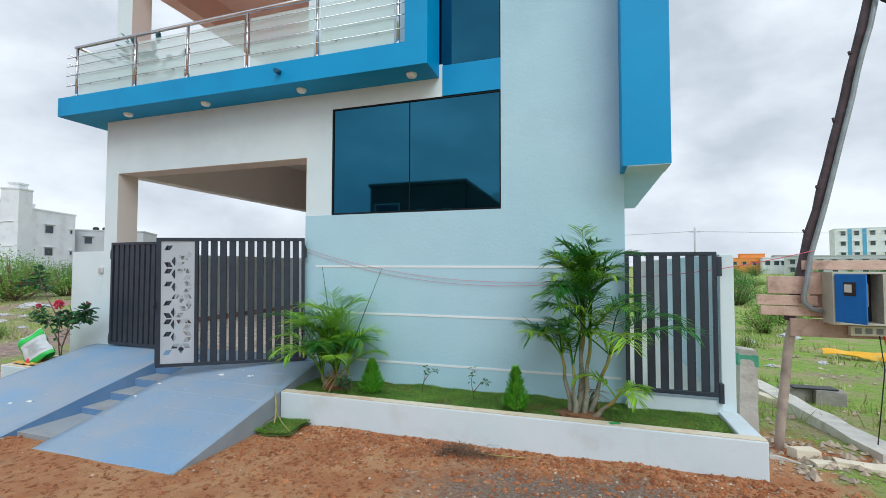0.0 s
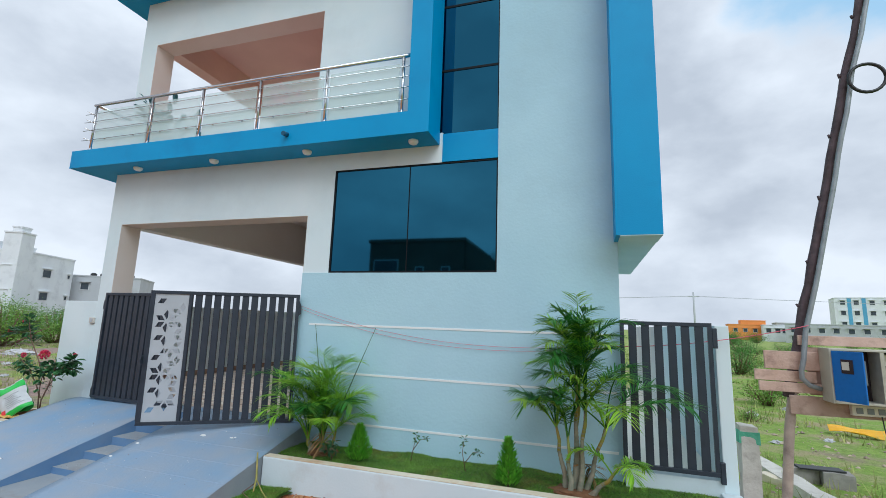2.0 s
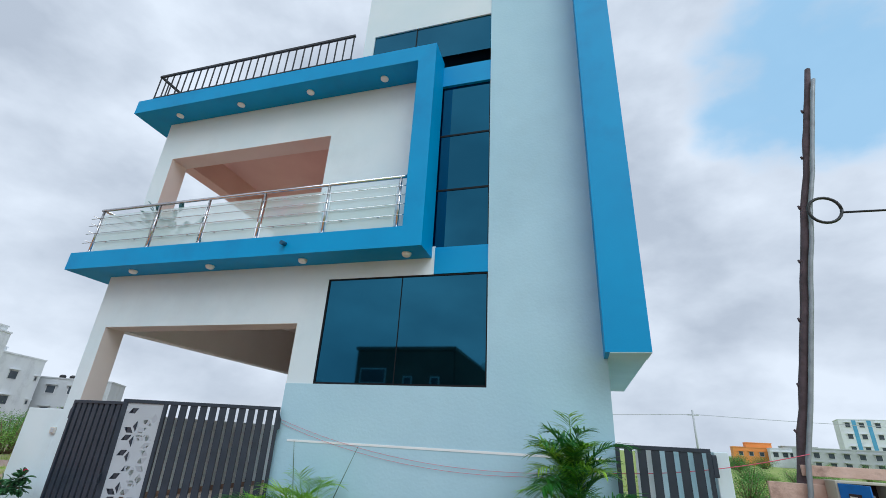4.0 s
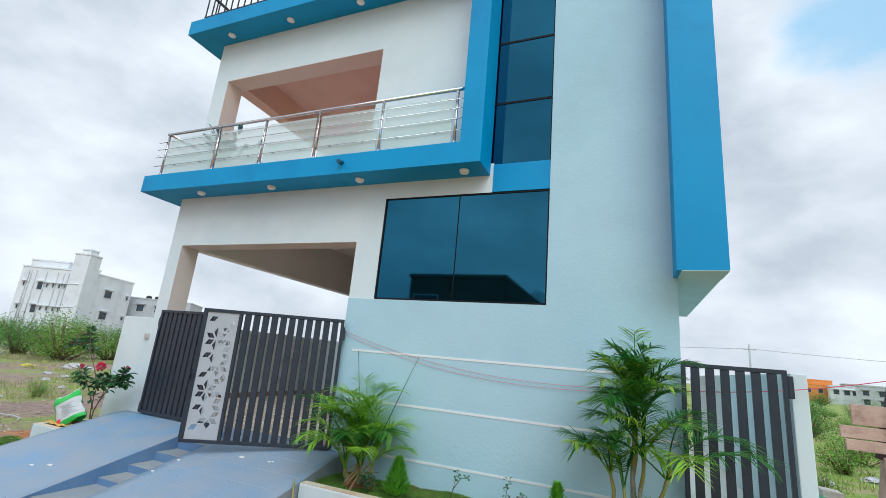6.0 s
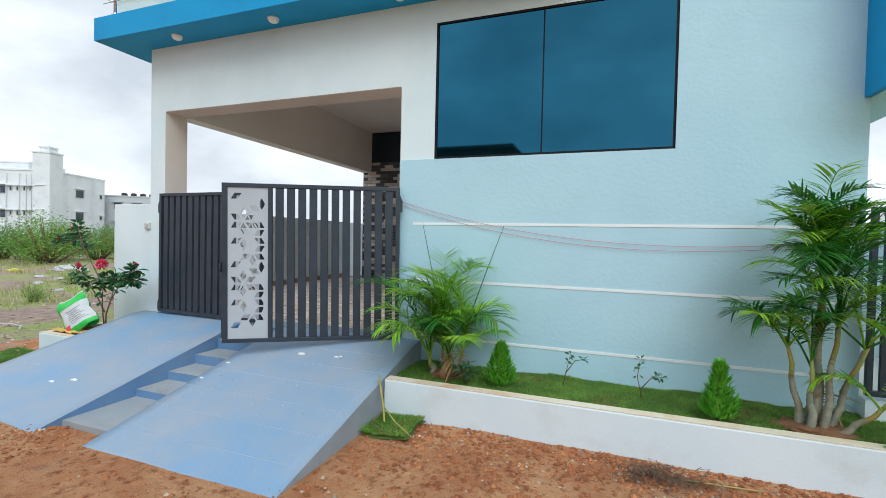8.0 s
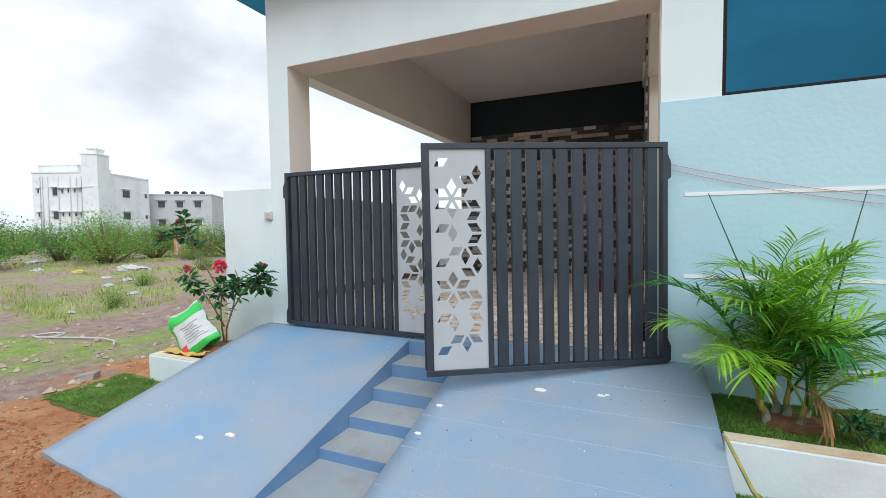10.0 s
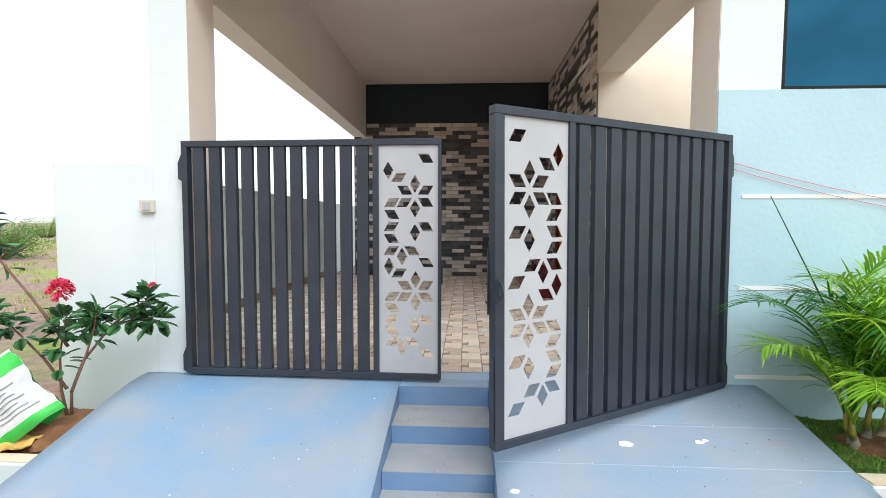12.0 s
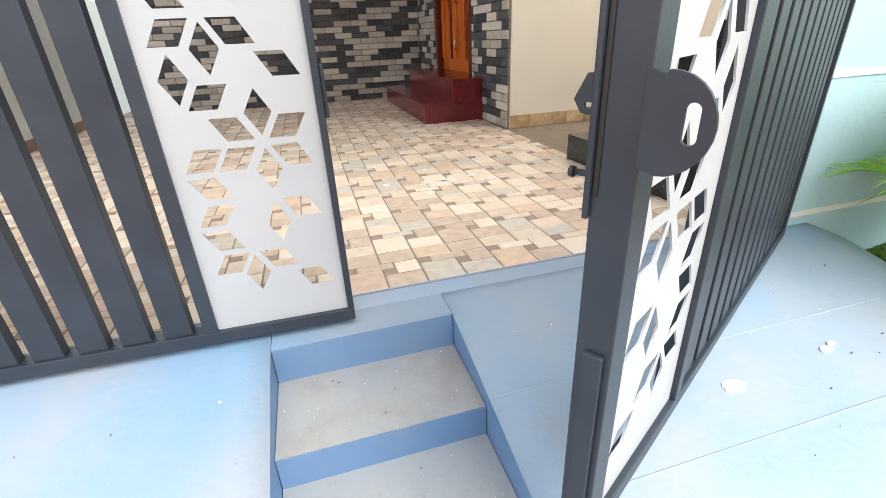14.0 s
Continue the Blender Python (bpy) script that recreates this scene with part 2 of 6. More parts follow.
# ---- ground ----
def ground_z(x, y):
    z = 0.035 + 0.03 * noise.noise((x * 0.55, y * 0.55, 3)) + 0.018 * noise.noise((x * 1.9, y * 1.9, 7)) + 0.012 * noise.noise((x * 5.5, y * 5.5, 1)) + 0.006 * noise.noise((x * 11, y * 11, 4))
    if -8.3 < x < 1.3 and y > 4.6:
        z = min(z, -0.02)
    if -7.7 < x < -3.5 and y > 3.2:
        z = min(z, -0.01)
    elif -8.2 < x < -3.0 and y > 2.5:
        z = min(z, 0.02)
    far = max(abs(x + 3) - 12, abs(y - 3) - 10, 0)
    return z * max(0, 1 - far / 12) + 0.25 * noise.noise((x * 0.06, y * 0.06, 5)) * min(far / 15, 1)


def spread(a, b, step, limit):
    out, s, v = [], step, b
    while v < limit:
        s *= 1.25
        v += s
        out.append(v)
    s, v, low = step, a, []
    while v > -limit:
        s *= 1.25
        v -= s
        low.append(v)
    n = round((b - a) / step)
    return low[::-1] + [a + (b - a) * i / n for i in range(n + 1)] + out


gx, gy = spread(-12, 5, 0.075, 2500), spread(-3.5, 8, 0.075, 2500)
gv = [(x, y, ground_z(x, y)) for y in gy for x in gx]
gf = [(j * len(gx) + i, j * len(gx) + i + 1, (j + 1) * len(gx) + i + 1, (j + 1) * len(gx) + i) for j in range(len(gy) - 1) for i in range(len(gx) - 1)]
gme = bpy.data.meshes.new("ground")
gme.from_pydata(gv, [], gf)
gme.polygons.foreach_set("use_smooth", [True] * len(gf))


def ground_material():
    m = bpy.data.materials.new("red_earth_and_grass")
    m.use_nodes = True
    n, l = m.node_tree.nodes, m.node_tree.links
    p = n["Principled BSDF"]
    tc, sep = n.new("ShaderNodeTexCoord"), n.new("ShaderNodeSeparateXYZ")
    l.new(tc.outputs["Object"], sep.inputs[0])

    def nz(scale, detail=8, rough=0.6):
        q = n.new("ShaderNodeTexNoise")
        q.inputs["Scale"].default_value, q.inputs["Detail"].default_value, q.inputs["Roughness"].default_value = scale, detail, rough
        l.new(tc.outputs["Object"], q.inputs["Vector"])
        return q.outputs[0]

    def rng(src, a, b, lo=0.0, hi=1.0):
        q = n.new("ShaderNodeMapRange")
        q.interpolation_type = "SMOOTHSTEP"
        for k, v in zip(("From Min", "From Max", "To Min", "To Max"), (a, b, lo, hi)):
            q.inputs[k].default_value = v
        l.new(src, q.inputs["Value"])
        return q.outputs[0]

    def mix(f, a, b):
        q = n.new("ShaderNodeMixRGB")
        l.new(f, q.inputs[0])
        for k, v in ((1, a), (2, b)):
            if isinstance(v, tuple):
                q.inputs[k].default_value = v
            else:
                l.new(v, q.inputs[k])
        return q.outputs[0]

    def calc(op, a, b):
        q = n.new("ShaderNodeMath")
        q.operation = op
        for k, v in ((0, a), (1, b)):
            if isinstance(v, float):
                q.inputs[k].default_value = v
            else:
                l.new(v, q.inputs[k])
        return q.outputs[0]

    earth = mix(rng(nz(2.2), 0.35, 0.65), lin("B67C56"), lin("C89870"))
    earth = mix(rng(nz(14), 0.5, 0.7), earth, lin("8A5236"))
    earth = mix(rng(nz(45), 0.58, 0.72), earth, lin("C89A74"))
    gravel = mix(rng(nz(30), 0.4, 0.6), lin("8E7866"), lin("A08A76"))
    earth = mix(rng(nz(0.8, 4), 0.6, 0.75, 0.0, 0.6), earth, gravel)
    gx_, gy_ = calc("MULTIPLY", calc("SUBTRACT", sep.outputs["X"], 0.1), 0.62), calc("MULTIPLY", calc("SUBTRACT", sep.outputs["Y"], 3.55), 1.5)
    spot = calc("SQRT", calc("ADD", calc("MULTIPLY", gx_, gx_), calc("MULTIPLY", gy_, gy_)), 0.0)
    dark = mix(rng(nz(38), 0.38, 0.62), lin("6E655E"), lin("938A80"))
    earth = mix(rng(calc("ADD", spot, calc("MULTIPLY", nz(3.0), 1.2)), 1.15, 1.75, 0.85, 0.0), earth, dark)
    grass = mix(rng(nz(9), 0.35, 0.65), lin("80A046"), lin("9AB25A"))
    grass = mix(rng(nz(1.2), 0.45, 0.65), grass, lin("B0A480"))
    grass = mix(rng(nz(28), 0.5, 0.7), grass, lin("7A8846"))
    bare = mix(rng(nz(6), 0.4, 0.6), lin("AC968A"), lin("94807A"))
    depth = rng(sep.outputs["Y"], 3.2, 8.5)
    west = calc("MULTIPLY", rng(calc("ADD", sep.outputs["X"], calc("MULTIPLY", calc("SUBTRACT", nz(0.9), 0.5), 3.0)), -9.8, -8.2, 0.85, 0.0), rng(sep.outputs["Y"], 2.4, 4.2))
    depth = calc("MAXIMUM", depth, west)
    cover = calc("ADD", calc("MULTIPLY", calc("MAXIMUM", depth, rng(calc("ADD", sep.outputs["X"], calc("MULTIPLY", calc("SUBTRACT", nz(1.1), 0.5), 5.0)), 1.2, 3.0, 0.0, 0.75)), 0.62), calc("MULTIPLY", nz(0.55), 0.6))
    field = mix(rng(calc("SUBTRACT", nz(0.35), rng(sep.outputs["X"], -1.0, 2.5, 0.0, 0.2)), 0.36, 0.54), grass, bare)
    out = mix(rng(cover, 0.52, 0.70), earth, field)
    l.new(out, p.inputs["Base Color"])
    p.inputs["Roughness"].default_value = 0.95
    p.inputs["Specular IOR Level"].default_value = 0.2
    b = n.new("ShaderNodeBump")
    b.inputs["Strength"].default_value, b.inputs["Distance"].default_value = 1.0, 0.035
    l.new(nz(26, 10, 0.7), b.inputs["Height"])
    l.new(b.outputs[0], p.inputs["Normal"])
    return m


gme.materials.append(ground_material())
tagged(new("ground", gme), "reddish bare earth turning to patchy grass field", "ground", kind="structure")

# ---- house: walls ----
F = 5.355
structure("wall_front_lintel", boxes((-7.685, F, 3.345, -3.775, 5.70, 4.40)), WHITE, "white painted wall above the porch opening")
structure("wall_front_column", boxes((-7.685, F, 0.0, -7.405, 5.70, 3.345)), WHITE, "white painted corner column of the porch", "column")
structure("wall_front_pier", boxes((-3.775, F, 2.52, -3.375, 5.70, 4.40), (-3.775, 5.621, 0.5, -3.375, 5.70, 2.52), (-3.375, F, 3.985, -1.78, 5.62, 4.40)), WHITE, "white painted wall beside and above the window")
structure("wall_front_lower", prism(((-3.778, -0.1), (0.352, -0.1), (0.352, 11.5), (-1.03, 11.5), (-1.03, 2.52), (-3.778, 2.52)), F - 0.012, 5.62, "y"), PALE, "pale blue rough stucco wall and tower with white lines")
structure("trim", boxes((-7.405, F + 0.001, 0.58, -7.402, 5.699, 3.342)), REVEAL, "beige painted inner face of the column", "reveal")
structure("trim", boxes((-7.402, F + 0.001, 3.342, -3.781, 5.699, 3.345)), REVEAL, "beige painted underside of the lintel", "reveal")
structure("trim", boxes((-3.781, F + 0.001, 0.59, -3.778, 5.699, 3.345)), CREAM, "cream painted inner face of the pier", "reveal")
structure("wall_right_side", boxes((0.1, 5.62, -0.1, 0.35, 9.0, 11.5)), TOWER, "pale stucco side wall of the house")
structure("wall_blue_strip", boxes((-1.78, F - 0.004, 3.99, -1.03, 5.62, 4.38), (-1.88, F - 0.004, 7.27, -1.03, 5.62, 7.68)), BLUE, "blue painted bands above and below the tall window")
structure("wall_upper_front", boxes((-7.54, F, 6.61, -3.78, 5.70, 7.6), (-3.78, F, 4.53, -1.9, 5.70, 7.6), (-7.54, F, 4.53, -7.2, 5.70, 6.61)), WHITE, "white painted upper storey wall with balcony opening")
structure("wall_roof_room", boxes((-3.42, F, 7.97, -3.22, 5.62, 11.0), (-3.22, F, 8.75, -1.03, 5.62, 11.0), (-3.42, 5.62, 7.97, -3.2, 9, 11.0)), WHITE, "white painted wall of the stair room on the roof")
structure("wall_behind_windows", boxes((-3.37, 5.66, 2.4, -1.0, 5.70, 4.3), (-3.3, 5.66, 4.3, -1.0, 5.70, 11.0)), BLACKBAND, "dark wall behind the mirror glass")
for zs in (1.82, 1.205, 0.595):
    structure("trim", boxes((-3.605, F - 0.0165, zs - 0.013, 0.30, F - 0.0125, zs + 0.013)), STRIPE, "white horizontal painted line on stucco", "wall line")
# blue frame round the balcony
structure("balcony_slab", boxes((-8.17, 4.90, 4.227, -1.823, F - 0.002, 4.527), (-8.17, F - 0.002, 4.227, -7.687, 6.4, 4.527)), BLUE, "blue painted projecting balcony slab", "slab")
structure("balcony_frame", boxes((-2.113, 4.90, 4.527, -1.823, F - 0.002, 7.47)), BLUE, "blue painted upright of the balcony frame", "frame")
structure("roof_slab", boxes((-8.0, 4.90, 7.47, -1.823, F - 0.002, 7.77), (-8.0, F - 0.002, 7.47, -7.542, 6.4, 7.77)), BLUE, "blue painted projecting roof slab", "slab")
structure("blue_fin", boxes((0.31, 4.93, 2.86, 0.765, F - 0.01, 11.5)), BLUE, "blue painted projecting wall fin", "fin")
structure("fin_underside", boxes((0.355, 4.932, 2.852, 0.763, F - 0.012, 2.859)), TOWER, "pale painted underside of the blue fin", "fin")
structure("fin_side_wall", boxes((0.352, F - 0.008, 2.862, 0.763, 8.6, 11.5)), TOWER, "pale underside and side of the projecting bay", "wall")
# upper room
BLUSH = mat("pale_pink_reveal_paint", lin("E0CCC4"), lin("E6D4CC"), 1.5, 0.75, bump=0.1)
structure("trim", boxes((-7.197, F + 0.001, 6.607, -3.783, 5.699, 6.61)), BLUSH, "pale pink underside of the balcony lintel", "reveal")
structure("trim", boxes((-7.2, F + 0.001, 4.62, -7.197, 5.699, 6.61)), BLUSH, "pale pink inner face of the balcony column", "reveal")
structure("upper_floor", boxes((-7.54, 5.702, 4.452, -3.3, 9.5, 4.61), (-7.198, 5.36, 4.529, -3.782, 5.70, 4.61)), CEIL, "concrete floor of the upper balcony", "floor")
structure("upper_ceiling", boxes((-7.54, 5.702, 7.3, -1.9, 11.5, 7.9)), PINK, "salmon painted balcony ceiling", "ceiling")
structure("wall_upper_back", boxes((-5.6, 8.2, 4.61, -1.9, 8.4, 7.3), (-3.5, 5.702, 4.61, -3.3, 8.2, 7.3)), PINK, "salmon painted balcony back wall")
structure("upper_left_beam", boxes((-7.54, 5.702, 6.75, -7.26, 11.5, 7.3)), PINK, "salmon painted side beam", "beam")
structure("upper_parapet", boxes((-7.54, 5.702, 4.61, -7.4, 9.5, 5.05)), WHITE, "low white parapet of the balcony", "parapet")

# ---- porch ----
structure("floor_base", boxes((-8.24, 5.362, -0.1, -3.78, 14.0, 0.580), (-3.78, 5.63, -0.1, 0.1, 14.0, 0.580)), MORTAR, "cement bed of the porch paving", "floor")
structure("ceiling", boxes((-7.66, 5.70, 4.40, -3.49, 11.5, 4.45), (-3.49, 8.2, 4.40, -1.0, 11.5, 4.45)), CEIL, "light grey painted porch ceiling", "ceiling")
structure("porch_left_beam", boxes((-7.685, 5.70, 3.36, -7.45, 11.25, 4.40)), CEIL, "grey painted beam along the open porch side", "beam")
structure("porch_right_beam", boxes((-3.83, 5.725, 3.505, -3.49, 8.0, 4.40)), CREAM, "cream painted beam over the stair recess", "beam")
structure("wall_back", boxes((-7.70, 11.25, 0.5, -3.6, 11.5, 4.40)), MORTAR, "back wall of the porch clad in brick slips")
structure("wall_back_band", boxes((-7.685, 11.236, 3.62, -3.833, 11.25, 4.395)), BLACKBAND, "dark painted band at the top of the porch wall", "band")
structure("wall_porch_right", boxes((-3.83, 8.0, 0.5, -3.6, 8.92, 4.40), (-3.83, 10.36, 0.5, -3.6, 11.25, 4.40), (-3.83, 8.92, 3.15, -3.6, 10.36, 4.40)), MORTAR, "porch side wall clad in brick slips with a door")
structure("wall_recess_back", boxes((-3.81, 7.985, 0.55, -0.2, 8.2, 4.40), (-3.3, 7.985, 4.40, -0.2, 8.2, 8.0)), CREAM, "cream painted wall of the stair recess")
structure("wall_recess_side", boxes((-1.2, 5.73, 0.5, -1.0, 8.0, 8.0)), CREAM, "cream painted inner wall")
structure("wall_recess_front", boxes((-3.775, 5.702, 0.55, -1.2, 5.722, 4.40)), CREAM, "cream painted inner side of the front wall")
structure("wall_compound_left", boxes((-8.43, 5.5, -0.1, -8.24, 16.0, 2.06)), WHITE, "pale blue-white compound wall beside the porch")
structure("wall_compound_front", boxes((-8.43, F, -0.1, -7.687, 5.5, 2.06), bevel=0.008), WHITE, "white painted low wall beside the gate")
structure("wall_compound_right", boxes((1.24, 5.26, -0.1, 1.37, 13.0, 1.955), bevel=0.008), WHITE, "white painted compound wall with gate post")
structure("wall_side_gate_sill", boxes((0.352, 5.24, -0.1, 1.24, 5.36, 0.47)), PLANTER, "white weathered sill under the side gate", "sill")

# Pale floor added here to throw light up the walls behind the side gate.
structure("passage_floor", boxes((0.352, 5.362, -0.05, 1.238, 12.0, 0.46)), CREAM, "pale floor of the side passage, added to bounce light", "floor")

# ---- windows ----
def window(name, panes, label, y, bars=()):
    w = tagged(new(name), label, "window", kind="structure")
    for x0, z0, x1, z1 in panes:
        part("pane", boxes((x0, y, z0, x1, y + 0.012, z1)), GLASS, w, "dark blue mirror glass pane")
    for b in bars:
        part("window_frame", boxes(b), FRAME, w, "thin black metal window bar")
    return w


window("window_1", ((-3.355, 2.54, -2.239, 3.97), (-2.226, 2.54, -1.045, 3.97)), "large dark blue mirror glass window", 5.372,
       ((-3.375, 5.36, 2.52, -1.03, 5.4, 2.545), (-3.375, 5.36, 3.965, -1.03, 5.4, 3.985), (-3.375, 5.36, 2.545, -3.35, 5.4, 3.965), (-1.05, 5.36, 2.545, -1.03, 5.4, 3.965), (-2.239, 5.368, 2.545, -2.226, 5.4, 3.965)))
window("window_2", ((-1.88, 4.38, -1.05, 5.30), (-1.88, 5.33, -1.05, 6.28), (-1.88, 6.31, -1.05, 7.27)), "tall dark blue mirror glass stair window", 5.40,
       ((-1.88, 5.392, 5.30, -1.05, 5.42, 5.33), (-1.88, 5.392, 6.28, -1.05, 5.42, 6.31), (-1.05, 5.38, 4.38, -1.03, 5.42, 7.27)))
window("window_3", ((-3.22, 7.97, -2.4, 8.75), (-2.38, 7.97, -1.03, 8.75)), "dark blue mirror glass window above the roof slab", 5.38, ((-2.4, 5.372, 7.97, -2.38, 5.4, 8.75),))

# ---- ramps, steps and planters ----
YT, ZT, SL, YE = 5.19, 0.540, 0.242, 5.36


def rz(y):
    u = YT - y
    return ZT - SL * 0.5 * (u + math.sqrt(u * u + 0.0036))


def ramp(name, x0, x1, front0, front1, label):
    """A sloped slab with a slightly skewed front edge."""
    bm = bmesh.new()
    ny, nx = 36, 14
    top = []
    for i in range(nx + 1):
        u, col = i / nx, []
        x = x0 + (x1 - x0) * u
        yf = front0 + (front1 - front0) * u + 0.02 * noise.noise((x * 3, 1, 2))
        for j in range(ny + 1):
            y = yf + (YE - yf) * j / ny
            col.append(bm.verts.new((x, y, rz(y) + 0.003 * noise.noise((x * 2, y * 2, 9)))))
        top.append(col)
    for i in range(nx):
        for j in range(ny):
            f = bm.faces.new((top[i][j], top[i + 1][j], top[i + 1][j + 1], top[i][j + 1]))
            f.smooth = True
    border = [c[0] for c in top] + top[-1][1:] + [c[-1] for c in top[-2::-1]] + top[0][-2:0:-1]
    low = [bm.verts.new((v.co.x, v.co.y, -0.15)) for v in border]
    for a in range(len(border)):
        b = (a + 1) % len(border)
        f = bm.faces.new((border[b], border[a], low[a], low[b]))
        f.material_index = 2 if -5.95 < (border[a].co.x + border[b].co.x) / 2 < -5.2 and abs(border[a].co.x - border[b].co.x) < 0.01 else 1
    bmesh.ops.recalc_face_normals(bm, faces=bm.faces[:])
    return solid(name, bm, (RAMP, RAWWALL, RISER), label, "ramp", "entrance ramps", "structure")


ramp("ramp", -7.76, -5.89, 3.20, 3.02, "blue-grey painted concrete ramp up to the gate")
ramp("ramp", -5.285, -3.47, 3.02, 2.98, "blue-grey painted concrete ramp with paint splashes")
for k in range(6):
    y = 3.3 + k * 0.31
    bm = prism(((y, rz(y) + 0.0015), (y + 0.002, rz(y) + 0.0035), (y + 0.005, rz(y) + 0.002), (y + 0.005, rz(y) - 0.02), (y, rz(y) - 0.02)), -5.275, -3.48, "x")
    structure("joint", bm, JOINT, "faint scored joint line across the ramp", "joint")
structure("landing", boxes((-5.888, 5.19, 0.0, -5.287, 5.36, 0.538)), RAMP, "blue-grey painted strip under the gate", "floor")
structure("threshold", prism(((5.333, 0.3), (5.367, 0.3), (5.367, 0.5835), (5.333, 0.536)), -7.4, -3.785, "x"), RAMP, "blue-grey painted sill at the edge of the paving", "floor")
STEPS = ((5.19, 0.41), (4.873, 0.30), (4.56, 0.20), (4.23, 0.115), (3.89, 0.045))
stair = tagged(new("stairs"), "narrow painted steps between two ramps", "stairs", kind="structure")
for k, (ys, zs) in enumerate(STEPS):
    yn = STEPS[k + 1][0] if k + 1 < len(STEPS) else 3.25
    part("tread", boxes((-5.888, yn, -0.1, -5.287, ys, zs)), STEP, stair, "worn dusty step tread")
    if k + 1 < len(STEPS):
        part("riser", boxes((-5.887, yn - 0.004, STEPS[k + 1][1], -5.288, yn - 0.0005, zs - 0.002)), RISER, stair, "blue painted riser")
part("riser", boxes((-5.887, 5.186, 0.41, -5.288, 5.1895, 0.537)), RISER, stair, "blue painted riser")
structure("planter_front", boxes((-3.46, 4.45, -0.1, 1.38, 4.56, 0.365), bevel=0.012), PLANTER, "long white painted planter wall", "planter")
structure("planter_side", boxes((1.20, 4.562, -0.1, 1.38, 5.25, 0.362), bevel=0.012), PLANTER, "white painted end wall of the planter", "planter")
structure("planter_cap", boxes((-3.45, 4.455, 0.366, 1.375, 4.555, 0.372)), PLANTER_TOP, "weathered top of the planter wall", "planter")
structure("planter_cap", boxes((-8.612, 4.528, 0.301, -7.772, 4.612, 0.307), (-8.612, 4.612, 0.301, -8.528, 5.34, 0.307)), PLANTER_TOP, "weathered cream top of the small planter", "planter")
structure("planter_left", boxes((-8.62, 4.52, -0.1, -7.765, 4.62, 0.30), (-8.62, 4.62, -0.1, -8.52, 5.35, 0.30), bevel=0.012), PLANTER, "small white painted planter beside the ramp", "planter")


# ---- gates ----
def sheet(loops, thick, material):
    """A flat sheet in the xz plane: the first loop is its outline, the others are holes."""
    cu = bpy.data.curves.new("sheet", "CURVE")
    cu.dimensions, cu.fill_mode, cu.extrude = "2D", "BOTH", thick / 2
    for pts in loops:
        sp = cu.splines.new("POLY")
        sp.points.add(len(pts) - 1)
        for q, (a, b) in zip(sp.points, pts):
            q.co = (a, b, 0, 1)
        sp.use_cyclic_u = True
    ob = bpy.data.objects.new("sheet", cu)
    scene.collection.objects.link(ob)
    me = bpy.data.meshes.new_from_object(ob.evaluated_get(bpy.context.evaluated_depsgraph_get()))
    bpy.data.objects.remove(ob)
    me.transform(Matrix.Rotation(radians(90), 4, "X"))
    me.materials.clear()
    me.materials.append(material)
    return me


def rhombus_panel(w, h, thick):
    """A sheet with rhombus cut-outs in a falling flower pattern, as a mesh in the xz plane."""
    loops = [((0, 0), (w, 0), (w, h), (0, h))]
    a = w * 0.174
    c, s3 = a / 2, a * 0.866
    shapes = {"D": ((0, s3), (c, 0), (0, -s3), (-c, 0)), "R": ((-c * 1.5, -s3 / 2), (c * 0.5, -s3 / 2), (c * 1.5, s3 / 2), (-c * 0.5, s3 / 2)), "L": ((-c * 0.5, -s3 / 2), (c * 1.5, -s3 / 2), (c * 0.5, s3 / 2), (-c * 1.5, s3 / 2))}
    rows = ("79.057L 16.108D 34.138R 61.167D 44.194L 79.194R 22.247R 43.247R 79.247L 61.273D 22.299L 21.352R 61.378D 79.352L 21.404L 21.457R 39.482D 56.457L "
            "17.526D 34.555R 80.508L 62.584D 44.609L 79.609R 22.659R 43.660R 79.660L 62.684D 22.709L 21.760R 61.786D 79.760L 21.810L 23.860R 39.885D 56.860L 80.911L")
    for tok in rows.split():
        u, v, kind = int(tok[:2]) / 100, int(tok[3:6]) / 1000, tok[-1]
        loops.append([(u * w + px, (1 - v) * h + pz) for px, pz in shapes[kind]])
    return sheet(loops, thick, PANEL)


